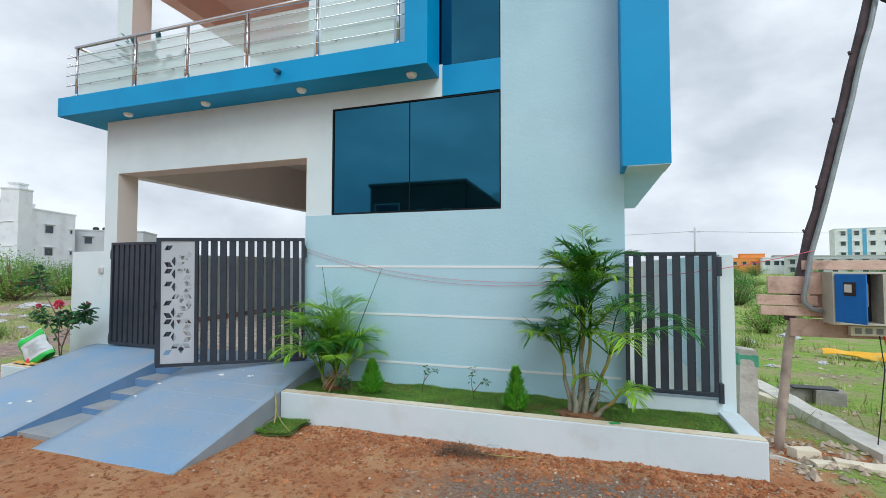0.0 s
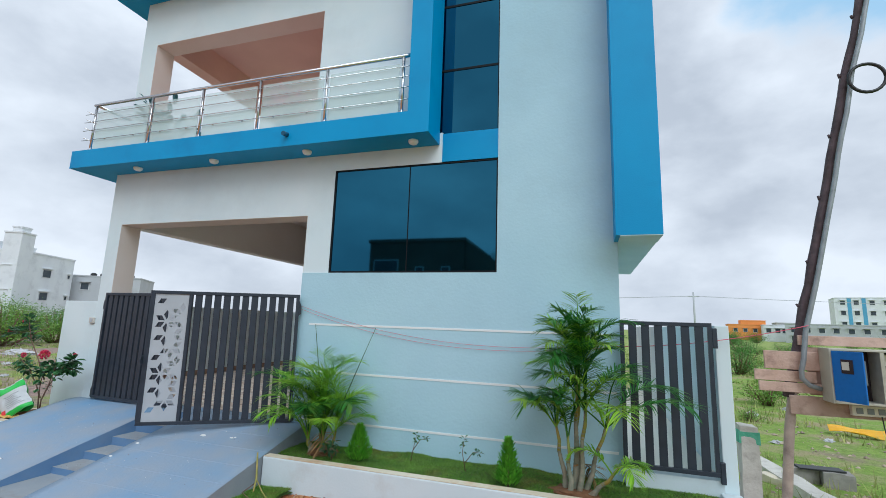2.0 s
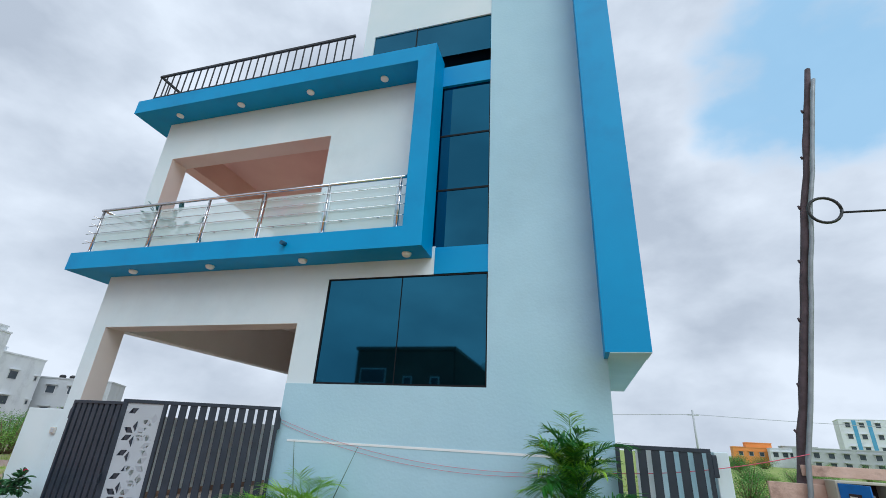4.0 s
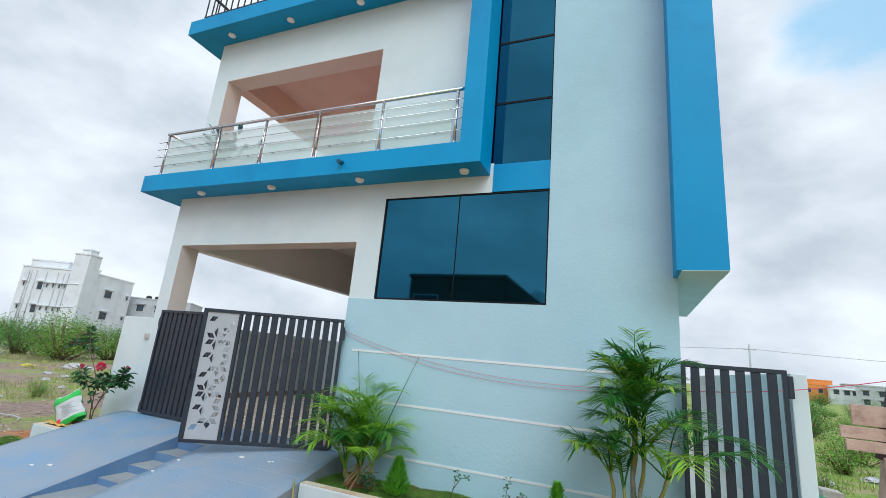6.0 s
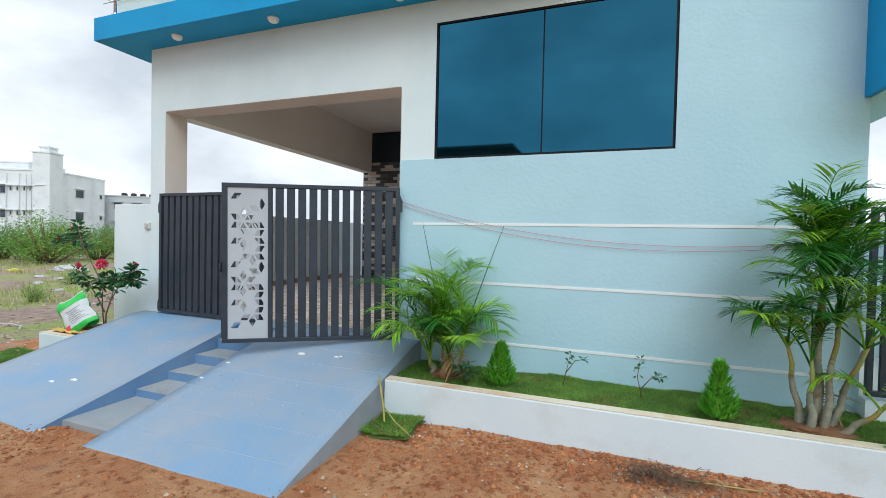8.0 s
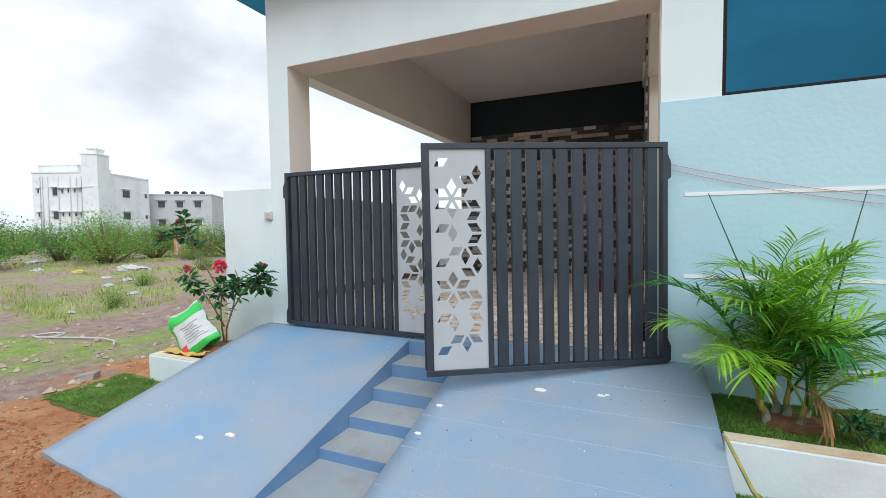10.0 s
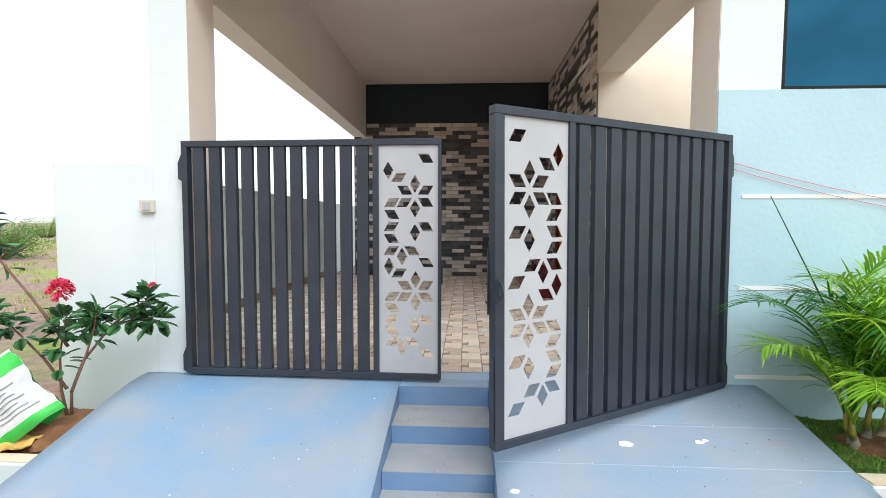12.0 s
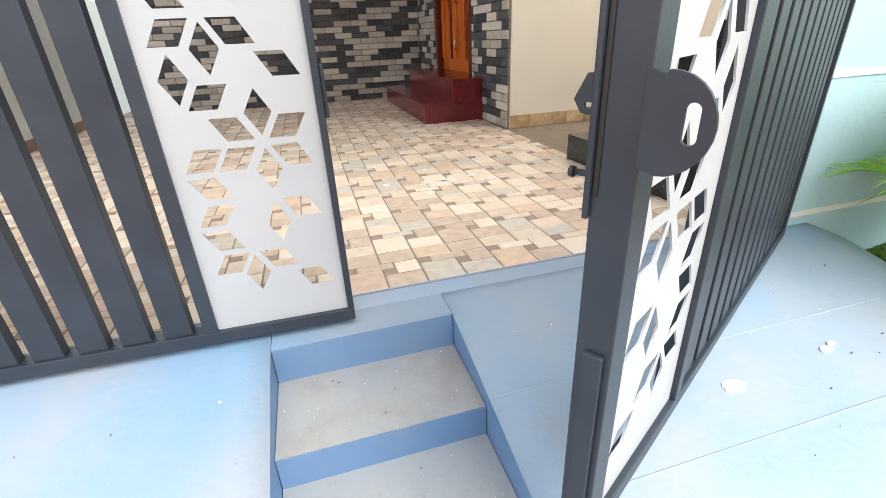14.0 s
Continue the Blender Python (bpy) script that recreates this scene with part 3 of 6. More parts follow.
def gate_leaf(m, label, front, lock):
    """A leaf that hangs at its origin and reaches along +x. front: -1 or 1, the side of y that faces the road."""
    L, H, t, d = (1.855 if lock else 1.82), (1.66 if lock else 1.64), 0.042, 0.028
    g = thing("gate_leaf", label, "gate", "main gate leaves", m)
    part("gate_frame", boxes((0, -d, 0, L, d, t), (0, -d, H - t, L, d, H), (0, -d, t, t, d, H - t), (1.80, -d, t, L, d, H - t), (1.355, -d, t, 1.395, d, H - t), bevel=0.003), GATE, g)
    for i in range(11):
        x = 0.078 + i * 0.1163
        part("slat", boxes((x, -0.018, t, x + 0.080, 0.018, H - t), bevel=0.003), GATE, g)
    p = new("panel", rhombus_panel(0.405, H - 2 * t, 0.004))
    p.parent, p.location = g, (1.395, front * 0.012, t)
    tagged(p, "white sheet panel with cut rhombus flowers")
    for z in (H - 0.28, 0.0):
        part("hinge", prism(((-0.03, z + 0.02), (0.0, z), (0.0, z + 0.2), (-0.03, z + 0.13)), -0.02, 0.02, "y"), GATE, g)
    if lock:
        disc = [(0.0, 0.058), (0.018, 0.051), (0.022, 0.056)] + [(0.022 + 0.052 * math.sin(a), 0.056 * math.cos(a)) for a in (math.pi * k / 14 for k in range(1, 14))] + [(0.022, -0.056), (0.0, -0.051)]
        slot = [(0.05 + 0.008 * math.cos(a), 0.003 + (0.014 if math.sin(a) > 0 else -0.014) + 0.008 * math.sin(a)) for a in (2 * math.pi * (k + 0.5) / 16 for k in range(16))]
        lp = new("lock_plate", sheet((disc, slot), 0.006, GATE))
        lp.parent = g
        lp.matrix_local = Matrix.Translation((L + 0.001, front * d * 0.9, 0.79)) @ Matrix.Rotation(radians(90 * front), 4, "Z")
        tagged(lp, "round dark metal lock plate with a slot")
        part("latch_strip", boxes((L - 0.03, -front * d - 0.006, 0.665, L + 0.008, -front * d + 0.002, 0.985), bevel=0.002), GATE, g, "welded latch strip on the leaf edge")
        # No slot is cut: its shade is put in as a thin black strip.
        part("latch_gap", boxes((L + 0.0005, -front * (d - 0.007) - 0.003, 0.695, L + 0.002, -front * (d - 0.007) + 0.003, 0.925)), BLACK, g, "black strip painting the shaded gap beside the latch strip")
        tb = new("latch_tab", sheet((((0, 0.0), (0.0, 0.052), (-0.02, 0.05), (-0.036, 0.02), (-0.026, 0.004)), ((-0.01, 0.011), (-0.022, 0.011), (-0.022, 0.017), (-0.01, 0.017))), 0.006, GATE))
        tb.parent = g
        tb.matrix_local = Matrix.Translation((L - 0.01, -front * d, 0.79)) @ Matrix.Rotation(radians(90 * front), 4, "Z")
        part("bolt", tubes((((L - 0.008, -front * d, 0.72), (L - 0.008, -front * (d + 0.028), 0.72)), 0.0045), (((L - 0.008, -front * (d + 0.028), 0.72), (L - 0.008, -front * (d + 0.034), 0.72)), 0.0075), sides=10), GATE, g)
        part("edge_strip", boxes((L, -0.012, 0.05, L + 0.01, 0.018, 0.46), bevel=0.002), GATE, g, "welded stop strip on the leaf edge")
    else:
        part("pull", boxes((L, -0.02, 0.66, L + 0.012, 0.006, 0.80), bevel=0.004), GATE, g, "small welded pull on the leaf edge")
    return g


gate_leaf(pose(-7.43, 5.32, 0.56, 0, 0, math.degrees(math.atan2(5.271 - 5.32, 1.82))), "charcoal slatted gate leaf with white cut-out panel, closed", -1, False)
gate_leaf(pose(-3.722, 5.286, 0.548, 0, 0.7, math.degrees(math.atan2(4.355 - 5.286, -5.343 + 3.71))) @ Matrix.Diagonal((0.985, 1, 1, 1)), "charcoal slatted gate leaf with white cut-out panel, half open", 1, True)

side = thing("side_gate", "small charcoal slatted gate above the planter", "gate", m=pose(0.337, 5.225, 0.508))
part("gate_frame", boxes((0, -0.02, 0, 0.87, 0.02, 0.042), (0, -0.02, 1.43, 0.87, 0.02, 1.47), (0, -0.02, 0.042, 0.042, 0.02, 1.43), (0.832, -0.02, 0.042, 0.87, 0.02, 1.43), bevel=0.003), GATE, side)
for i in range(6):
    part("slat", boxes((0.085 + i * 0.126, -0.014, 0.042, 0.162 + i * 0.126, 0.014, 1.43), bevel=0.003), GATE, side)
for z in (1.22, -0.06):
    part("hinge", boxes((0.87, -0.022, z, 0.915, 0.022, z + 0.2), bevel=0.006), GATE, side)
part("latch", boxes((0.02, -0.04, 0.84, 0.2, -0.021, 0.86)), GATE, side)

# ---- lamps under the slabs ----
LAMP = mat("white_lamp_cover", lin("F0F0EE"), lin("F6F6F4"), 5, 0.3)


def dome(r, h, seg=20, rings=5):
    bm = bmesh.new()
    prev = None
    for k in range(rings + 1):
        a = math.pi / 2 * k / rings
        ring = [bm.verts.new((r * math.cos(a) * math.cos(b), r * math.cos(a) * math.sin(b), -h * (0.45 + 0.55 * math.sin(a)))) for b in (2 * math.pi * j / seg for j in range(seg))] if k < rings else [bm.verts.new((0, 0, -h))]
        if prev is None:
            base = [bm.verts.new((v.co.x, v.co.y, 0)) for v in ring]
            for j in range(seg):
                bm.faces.new((base[j], base[(j + 1) % seg], ring[(j + 1) % seg], ring[j]))
        elif len(ring) > 1:
            for j in range(seg):
                bm.faces.new((prev[j], prev[(j + 1) % seg], ring[(j + 1) % seg], ring[j])).smooth = True
        else:
            for j in range(seg):
                bm.faces.new((prev[j], prev[(j + 1) % seg], ring[0])).smooth = True
        prev = ring
    bmesh.ops.recalc_face_normals(bm, faces=bm.faces[:])
    return bm


def downlight(x, y, z, h=0.058):
    d = thing("ceiling_light", "round white surface light under the blue slab, off", "light", "slab lights", pose(x, y, z))
    part("base", tubes((((0, 0, 0), (0, 0, -0.02)), 0.066), sides=20), LAMP, d)
    part("cover", dome(0.061, h), LAMP, d, "white domed lamp cover")


for x in (-6.92, -5.37, -3.72, -2.11):
    downlight(x, 5.13, 4.227)
for x in (-7.11, -5.69, -4.22, -2.8):
    downlight(x, 5.15, 7.47, 0.03)
spout = thing("drain_spout", "short dark pipe through the slab edge", "pipe", m=pose(-3.9, 4.90, 4.39))
part("pipe", tubes((((0, 0, 0), (0, -0.09, -0.012)), 0.032), sides=14), mat("dark_blue_pipe", lin("17506E"), lin("1B5878"), 4, 0.5), spout)

# ---- balcony railing ----
FROST = mat("frosted_green_glass", lin("CFE6E4"), lin("D8ECEA"), 2, 0.35)
FROST.node_tree.nodes["Principled BSDF"].inputs["Alpha"].default_value = 0.62
CLEARG = mat("clear_railing_glass", lin("D8ECEA"), lin("DCEEEC"), 2, 0.05)
CLEARG.node_tree.nodes["Principled BSDF"].inputs["Alpha"].default_value = 0.4
rail = thing("balcony_railing", "steel railing with frosted glass on the blue slab", "railing")
POSTS = (-7.83, -6.57, -5.54, -4.48, -3.36, -2.22)
RY, Z0, Z1 = 4.95, 4.527, 5.335
part("handrail", tubes((((-7.87, RY, Z1), (-2.12, RY, Z1)), 0.025), sides=12), STEEL, rail)
part("handrail", tubes((((-7.83, RY, Z1), (-7.83, 6.6, Z1)), 0.025), sides=12), STEEL, rail)
for x in POSTS:
    part("post", tubes((((x, RY, Z0), (x, RY, Z1 - 0.02)), 0.02), (((x, RY, Z0), (x, RY, Z0 + 0.012)), 0.045), sides=12), STEEL, rail)
part("post", tubes((((-7.83, 6.5, Z0), (-7.83, 6.5, Z1 - 0.02)), 0.02), sides=12), STEEL, rail)
for z in (4.71, 4.88, 5.03, 5.17):
    part("rod", tubes((((-8.03, RY - 0.025, z), (-2.12, RY - 0.025, z)), 0.006), sides=6), STEEL, rail)
    part("rod", tubes((((-7.855, 4.83, z), (-7.855, 6.6, z)), 0.006), sides=6), STEEL, rail)
for a, b in zip(POSTS, POSTS[1:]):
    part("glass_panel", boxes((a + 0.05, RY - 0.004, 4.545, b - 0.05, RY + 0.004, 4.87)), FROST, rail, "frosted pale green glass panel")
    part("glass_panel", boxes((a + 0.05, RY - 0.004, 4.872, b - 0.05, RY + 0.004, 5.23)), CLEARG, rail, "clear glass panel")
    for u in (0.25, 0.75):
        part("stud", tubes((((a + (b - a) * u, RY - 0.02, 4.71), (a + (b - a) * u, RY + 0.01, 4.71)), 0.014), sides=8), STEEL, rail)
rr = thing("roof_railing", "black metal bar railing on the roof slab", "railing")
part("top_rail", boxes((-7.72, 4.93, 8.36, -3.37, 4.97, 8.4), (-7.72, 4.97, 8.36, -7.68, 7.2, 8.4)), BLACK, rr)
part("bottom_rail", boxes((-7.72, 4.94, 7.83, -3.37, 4.96, 7.85)), BLACK, rr)
for i in range(27):
    x = -7.70 + i * (4.31 / 26)
    part("bar", boxes((x - 0.009, 4.941, 7.77, x + 0.009, 4.959, 8.36)), BLACK, rr)
for i in range(1, 12):
    part("bar", boxes((-7.709, 4.95 + i * 0.17, 7.77, -7.691, 4.968 + i * 0.17, 8.36)), BLACK, rr)


# ---- plants ----


def leafy(*args, glow=0.3, **kw):
    """A leaf material that lets part of the light through."""
    m = mat(*args, **kw)
    n, l = m.node_tree.nodes, m.node_tree.links
    p, tr, mx = n["Principled BSDF"], n.new("ShaderNodeBsdfTranslucent"), n.new("ShaderNodeMixShader")
    l.new(p.inputs["Base Color"].links[0].from_socket, tr.inputs["Color"])
    mx.inputs[0].default_value = glow
    l.new(p.outputs[0], mx.inputs[1])
    l.new(tr.outputs[0], mx.inputs[2])
    l.new(mx.outputs[0], n["Material Output"].inputs["Surface"])
    return m


LEAF = leafy("palm_leaf_green", lin("70AE2C"), lin("AEDA4A"), 5, 0.35, stain=lin("A0AC3C"), sscale=5, samount=0.5, per="island", pamount=0.35)
DARKLEAF = leafy("palm_leaf_dark", lin("2A6A28"), lin("4C9238"), 5, 0.4, stain=lin("98A044"), sscale=6, samount=0.5, per="island", pamount=0.3)
DRYLEAF = mat("dry_leaf_brown", lin("8A6A44"), lin("B08A5C"), 8, 0.8, per="island", pamount=0.3)
CANE = mat("palm_cane_bark", lin("7C8676"), lin("A49C88"), 16, 0.75, bump=0.5, bscale=40, stain=lin("7C5A40"), sscale=9, samount=0.7)
SHEATH = mat("palm_leaf_sheath", lin("7A9440"), lin("B08E44"), 6, 0.55)
ROSELEAF = mat("glossy_dark_leaf", lin("32623A"), lin("4A7E4A"), 9, 0.35, per="island", pamount=0.3)
TWIG = mat("brown_twig_bark", lin("6E5446"), lin("86685A"), 14, 0.8, bump=0.4)
PETAL = mat("pink_red_petals", lin("FC4878"), lin("FF7296"), 12, 0.5, per="island", pamount=0.2)
THUJA = leafy("bright_conifer_green", lin("68B42E"), lin("88CA44"), 12, 0.6, per="island", pamount=0.35)
SOIL = mat("brown_garden_soil", lin("6E4C34"), lin("8A6244"), 14, 0.95, bump=0.7, bscale=40)
LAWN = mat("planted_lawn", lin("3A5220"), lin("566A2C"), 7, 0.9, bump=0.6, bscale=60, stain=lin("7A6A3A"), sscale=2.5, samount=0.5)
BLADE = mat("lawn_grass_blades", lin("4E7C24"), lin("7AA23C"), 4, 0.6, stain=lin("7A6030"), sscale=2.6, samount=0.85, per="island", pamount=0.45)


def blade(bm, base, direction, length, width, droop=0.3, normal=None):
    """A narrow leaf of three faces that bends towards the ground."""
    d = direction.normalized()
    s = d.cross(normal if normal is not None else Vector((0, 0, 1)))
    s = s.normalized() if s.length > 1e-4 else Vector((1, 0, 0))
    m1 = base + d * length * 0.4 + Vector((0, 0, -droop * length * 0.12))
    m2 = base + d * length * 0.75 + Vector((0, 0, -droop * length * 0.42))
    tip = base + d * length + Vector((0, 0, -droop * length))
    a = [bm.verts.new(base - s * width * 0.3), bm.verts.new(base + s * width * 0.3)]
    b = [bm.verts.new(m1 - s * width * 0.5), bm.verts.new(m1 + s * width * 0.5)]
    c = [bm.verts.new(m2 - s * width * 0.4), bm.verts.new(m2 + s * width * 0.4)]
    t = bm.verts.new(tip)
    bm.faces.new((a[0], a[1], b[1], b[0])), bm.faces.new((b[0], b[1], c[1], c[0])), bm.faces.new((c[0], c[1], t))


def leaflet(bm, base, d, down, length, width):
    """A folded, tapering leaflet that bends over towards the ground."""
    s = d.cross(Vector((0, 0, 1)))
    s = s.normalized() if s.length > 1e-3 else Vector((1, 0, 0))
    rows = []
    for u, w in ((0.0, 0.35), (0.3, 1.0), (0.62, 0.85), (0.86, 0.42)):
        c = base + d * length * u + Vector((0, 0, -down * length * u * u))
        fold = Vector((0, 0, 0.22 * width * w))
        rows.append((bm.verts.new(c - s * width * w * 0.5 + fold), bm.verts.new(c), bm.verts.new(c + s * width * w * 0.5 + fold)))
    tip = bm.verts.new(base + d * length + Vector((0, 0, -down * length)))
    for a, b in zip(rows, rows[1:]):
        for i in (0, 1):
            bm.faces.new((a[i], a[i + 1], b[i + 1], b[i])).smooth = True
    for i in (0, 1):
        bm.faces.new((rows[-1][i], rows[-1][i + 1], tip))


def frond(rng, az, el, length, bend, leaf=0.3, count=30, start=0.3):
    """A feather leaf: a bare stalk, then an arching midrib with two rows of leaflets."""
    bm = bmesh.new()
    n = 16
    pts, p, sway = [], Vector((0, 0, 0)), rng.uniform(-0.35, 0.35)
    for i in range(n + 1):
        s = i / n
        e, a = radians(el - bend * s ** 1.9), az + sway * s * s
        d = Vector((math.cos(e) * math.cos(a), math.cos(e) * math.sin(a), math.sin(e)))
        pts.append((p.copy(), d))
        p = p + d * length / n
    tube(bm, [q for q, _ in pts], [0.0075 * (1 - 0.8 * i / n) + 0.0014 for i in range(n + 1)], 5)
    for k in range(count):
        s = start + (1 - start) * (k + 0.5) / count
        i = min(int(s * n), n - 1)
        q, d = pts[i][0].lerp(pts[i + 1][0], s * n - i), pts[i][1]
        side = d.cross(Vector((0, 0, 1)))
        side = side.normalized() if side.length > 0.05 else Vector((-math.sin(az), math.cos(az), 0))
        up = side.cross(d)
        u = (s - start) / (1 - start)
        ln = leaf * (0.45 + 0.75 * math.sin(math.pi * (0.15 + 0.75 * u)))
        for sg in (-1, 1):
            if rng.random() < 0.08:
                continue
            dr = (d * (0.5 + 0.75 * u) + side * sg * rng.uniform(0.8, 1.05) + up * rng.uniform(0.05, 0.38)).normalized()
            leaflet(bm, q + d * rng.uniform(-0.006, 0.006), dr, rng.uniform(0.12, 0.5), ln * rng.uniform(0.85, 1.1), 0.0145 * rng.uniform(0.8, 1.2))
    return bm


def palm(x, y, z, canes, seed, label, leaves, bends):
    """canes: (dx, dy, height, lean x, lean y, fronds, frond length, elevation)."""
    rng = random.Random(seed)
    p = thing("areca_palm", label, "palm", "areca palms", pose(x, y, z))
    for dx, dy, h, lx, ly, nf, fl, el in canes:
        base, top = Vector((dx, dy, -0.03)), Vector((dx + lx, dy + ly, h))
        pts = [base.lerp(top, k / 6) + Vector((0.012 * math.sin(k * 1.7 + seed), 0.01 * math.cos(k * 2.1), 0)) for k in range(7)]
        pts[-1] = top
        rings = max(int(h / 0.035), 4) * 2
        stem = [pts[min(int(q * 6 / rings), 5)].lerp(pts[min(int(q * 6 / rings), 5) + 1], q * 6 / rings - min(int(q * 6 / rings), 5)) for q in range(rings + 1)]
        wide = [(0.031 - 0.019 * (q / rings) ** 0.8) * (1.13 if q % 2 else 0.94) for q in range(rings + 1)]
        part("cane", tubes((stem, wide), sides=10), CANE, p, "ringed grey-green palm cane")
        part("sheath", tubes(((pts[4], pts[5], top + Vector((lx, ly, 0.4)) * 0.25), [0.018, 0.017, 0.009]), sides=8), SHEATH, p, "yellowish leaf sheath")
        for k in range(nf):
            az = 2 * math.pi * (k + rng.uniform(-0.3, 0.3)) / nf + seed
            if math.sin(az) > 0.25:
                az = -az if rng.random() < 0.6 else az
            f = fl * rng.uniform(0.8, 1.12)
            if math.sin(az) > 0:
                f = min(f, (F - 0.06 - y - dy) / max(math.sin(az), 0.05) + 0.12)
            if f < 0.25:
                continue
            ob = part("frond", frond(rng, az, el + rng.uniform(-22, 25), f, rng.uniform(*bends), 0.25 * fl / 0.8), rng.choice(leaves), p)
            ob.location = top + Vector((lx, ly, 0.4)) * 0.12 * rng.uniform(0, 1)
    ob = part("dead_frond", frond(rng, 2.4 + seed, 5, 0.35, 120, 0.2, 14), DRYLEAF, p, "withered brown frond")
    ob.location = (0, -0.05, 0.25)
    return p


palm(-3.05, 4.98, 0.33, ((0, 0, 0.16, 0.02, 0, 7, 0.98, 80), (0.09, 0.03, 0.14, 0.06, 0, 6, 0.94, 72), (-0.09, -0.03, 0.14, -0.06, -0.02, 6, 0.98, 72), (0.04, -0.08, 0.12, 0.04, -0.03, 5, 0.68, 68), (-0.03, 0.05, 0.2, -0.02, 0.0, 6, 0.96, 84), (-0.1, -0.06, 0.12, -0.04, -0.02, 5, 0.74, 66)), 3, "bushy areca palm with arching bright green fronds", (LEAF, LEAF, LEAF, DARKLEAF), (55, 112))
palm(-0.14, 4.80, 0.33, ((0, 0, 0.9, 0.05, 0.04, 9, 0.76, 76), (-0.07, 0, 0.56, -0.09, 0, 7, 0.64, 68), (0.05, -0.04, 0.76, 0.06, 0, 8, 0.74, 70), (0.09, 0.02, 0.6, 0.2, 0, 6, 0.86, 60), (0, 0.06, 1.16, 0.05, 0, 9, 0.72, 78), (0.03, 0.02, 1.0, 0.0, -0.02, 7, 0.7, 72), (-0.03, -0.06, 0.44, -0.02, -0.03, 4, 0.55, 64), (0.1, -0.06, 0.2, 0.24, -0.03, 3, 0.46, 55)), 11, "tall areca palm with several ringed canes", (LEAF, DARKLEAF), (55, 125))


def conifer(x, y, h, r, seed):
    rng = random.Random(seed)
    t = thing("conifer", "small bright green cone-shaped conifer in the lawn", "conifer", "small conifers", pose(x, y, 0.33))
    part("trunk", tubes((((0, 0, -0.02), (0, 0, h * 0.9)), [0.012, 0.004]), sides=6), TWIG, t)
    bm = bmesh.new()
    for k in range(900):
        u = rng.random() ** 1.25
        a = rng.uniform(0, 2 * math.pi)
        rad = r * (1 - u) ** 0.8 * rng.uniform(0.35, 1.08) * (0.55 + 0.45 * min(u * 8, 1))
        base = Vector((rad * math.cos(a) * 0.7, rad * math.sin(a) * 0.7, 0.03 + u * h * 0.92))
        for j in range(2):
            blade(bm, base, Vector((math.cos(a + rng.uniform(-.7, .7)) * 0.6, math.sin(a + rng.uniform(-.7, .7)) * 0.6, rng.uniform(0.5, 1.1))), rng.uniform(0.04, 0.075), 0.011, 0.1)
    part("foliage", bm, THUJA, t)


conifer(-2.46, 4.80, 0.38, 0.22, 5)
conifer(-0.76, 4.68, 0.44, 0.2, 8)


def oval_leaf(bm, base, d, length, width, rng):
    d = d.normalized()
    s = d.cross(Vector((rng.uniform(-.4, .4), rng.uniform(-.4, .4), 1))).normalized()
    up = s.cross(d)
    mid = [base + d * length * u - up * length * k for u, k in ((0, 0), (0.22, 0), (0.55, 0.02), (0.82, 0.07), (1, 0.13))]
    l = [bm.verts.new(m) for m in mid]
    for sg in (-1, 1):
        e = [bm.verts.new(mid[k + 1] + s * sg * width * w + up * width * 0.12) for k, w in enumerate((0.34, 0.5, 0.38))]
        fs = (bm.faces.new((l[0], l[1], e[0])), bm.faces.new((l[1], l[2], e[1], e[0])), bm.faces.new((l[2], l[3], e[2], e[1])), bm.faces.new((l[3], l[4], e[2])))
        for f in fs:
            f.smooth = True


def shrub(x, y, z, stems, leaf, per, seed, name, label, flowers=()):
    """stems: runs of points, the leaves gather towards each run's end."""
    rng = random.Random(seed)
    t = thing(name, label, "shrub", m=pose(x, y, z))
    for st in stems:
        pts = [Vector(p) for p in st]
        r0 = 0.0105 if leaf > 0.06 else 0.005
        part("branch", tubes((pts, [r0 * (1 - 0.6 * k / (len(pts) - 1)) for k in range(len(pts))]), sides=7), TWIG, t)
        bm = bmesh.new()
        for k in range(per):
            u = 1 - rng.random() ** 1.6 * 0.45
            i = min(int(u * (len(pts) - 1)), len(pts) - 2)
            q = pts[i].lerp(pts[i + 1], u * (len(pts) - 1) - i)
            dv = Vector((rng.uniform(-1, 1), rng.uniform(-1, 1), rng.uniform(-0.6, 0.8)))
            oval_leaf(bm, q + dv * leaf * 0.35, dv, leaf * rng.uniform(0.7, 1.15), leaf * rng.uniform(0.5, 0.64), rng)
        part("foliage", bm, ROSELEAF, t)
    for fx, fy, fz, r in flowers:
        bm = bmesh.new()
        for k in range(170):
            d = Vector((rng.gauss(0, 1), rng.gauss(0, 1), rng.gauss(0.3, 0.8))).normalized()
            oval_leaf(bm, Vector((fx, fy, fz)) + d * r * 0.5, d + Vector((rng.uniform(-.6, .6), rng.uniform(-.6, .6), rng.uniform(-.6, .6))), r * 0.45, r * 0.32, rng)
        part("flower", bm, PETAL, t, "round pinkish red flower head")


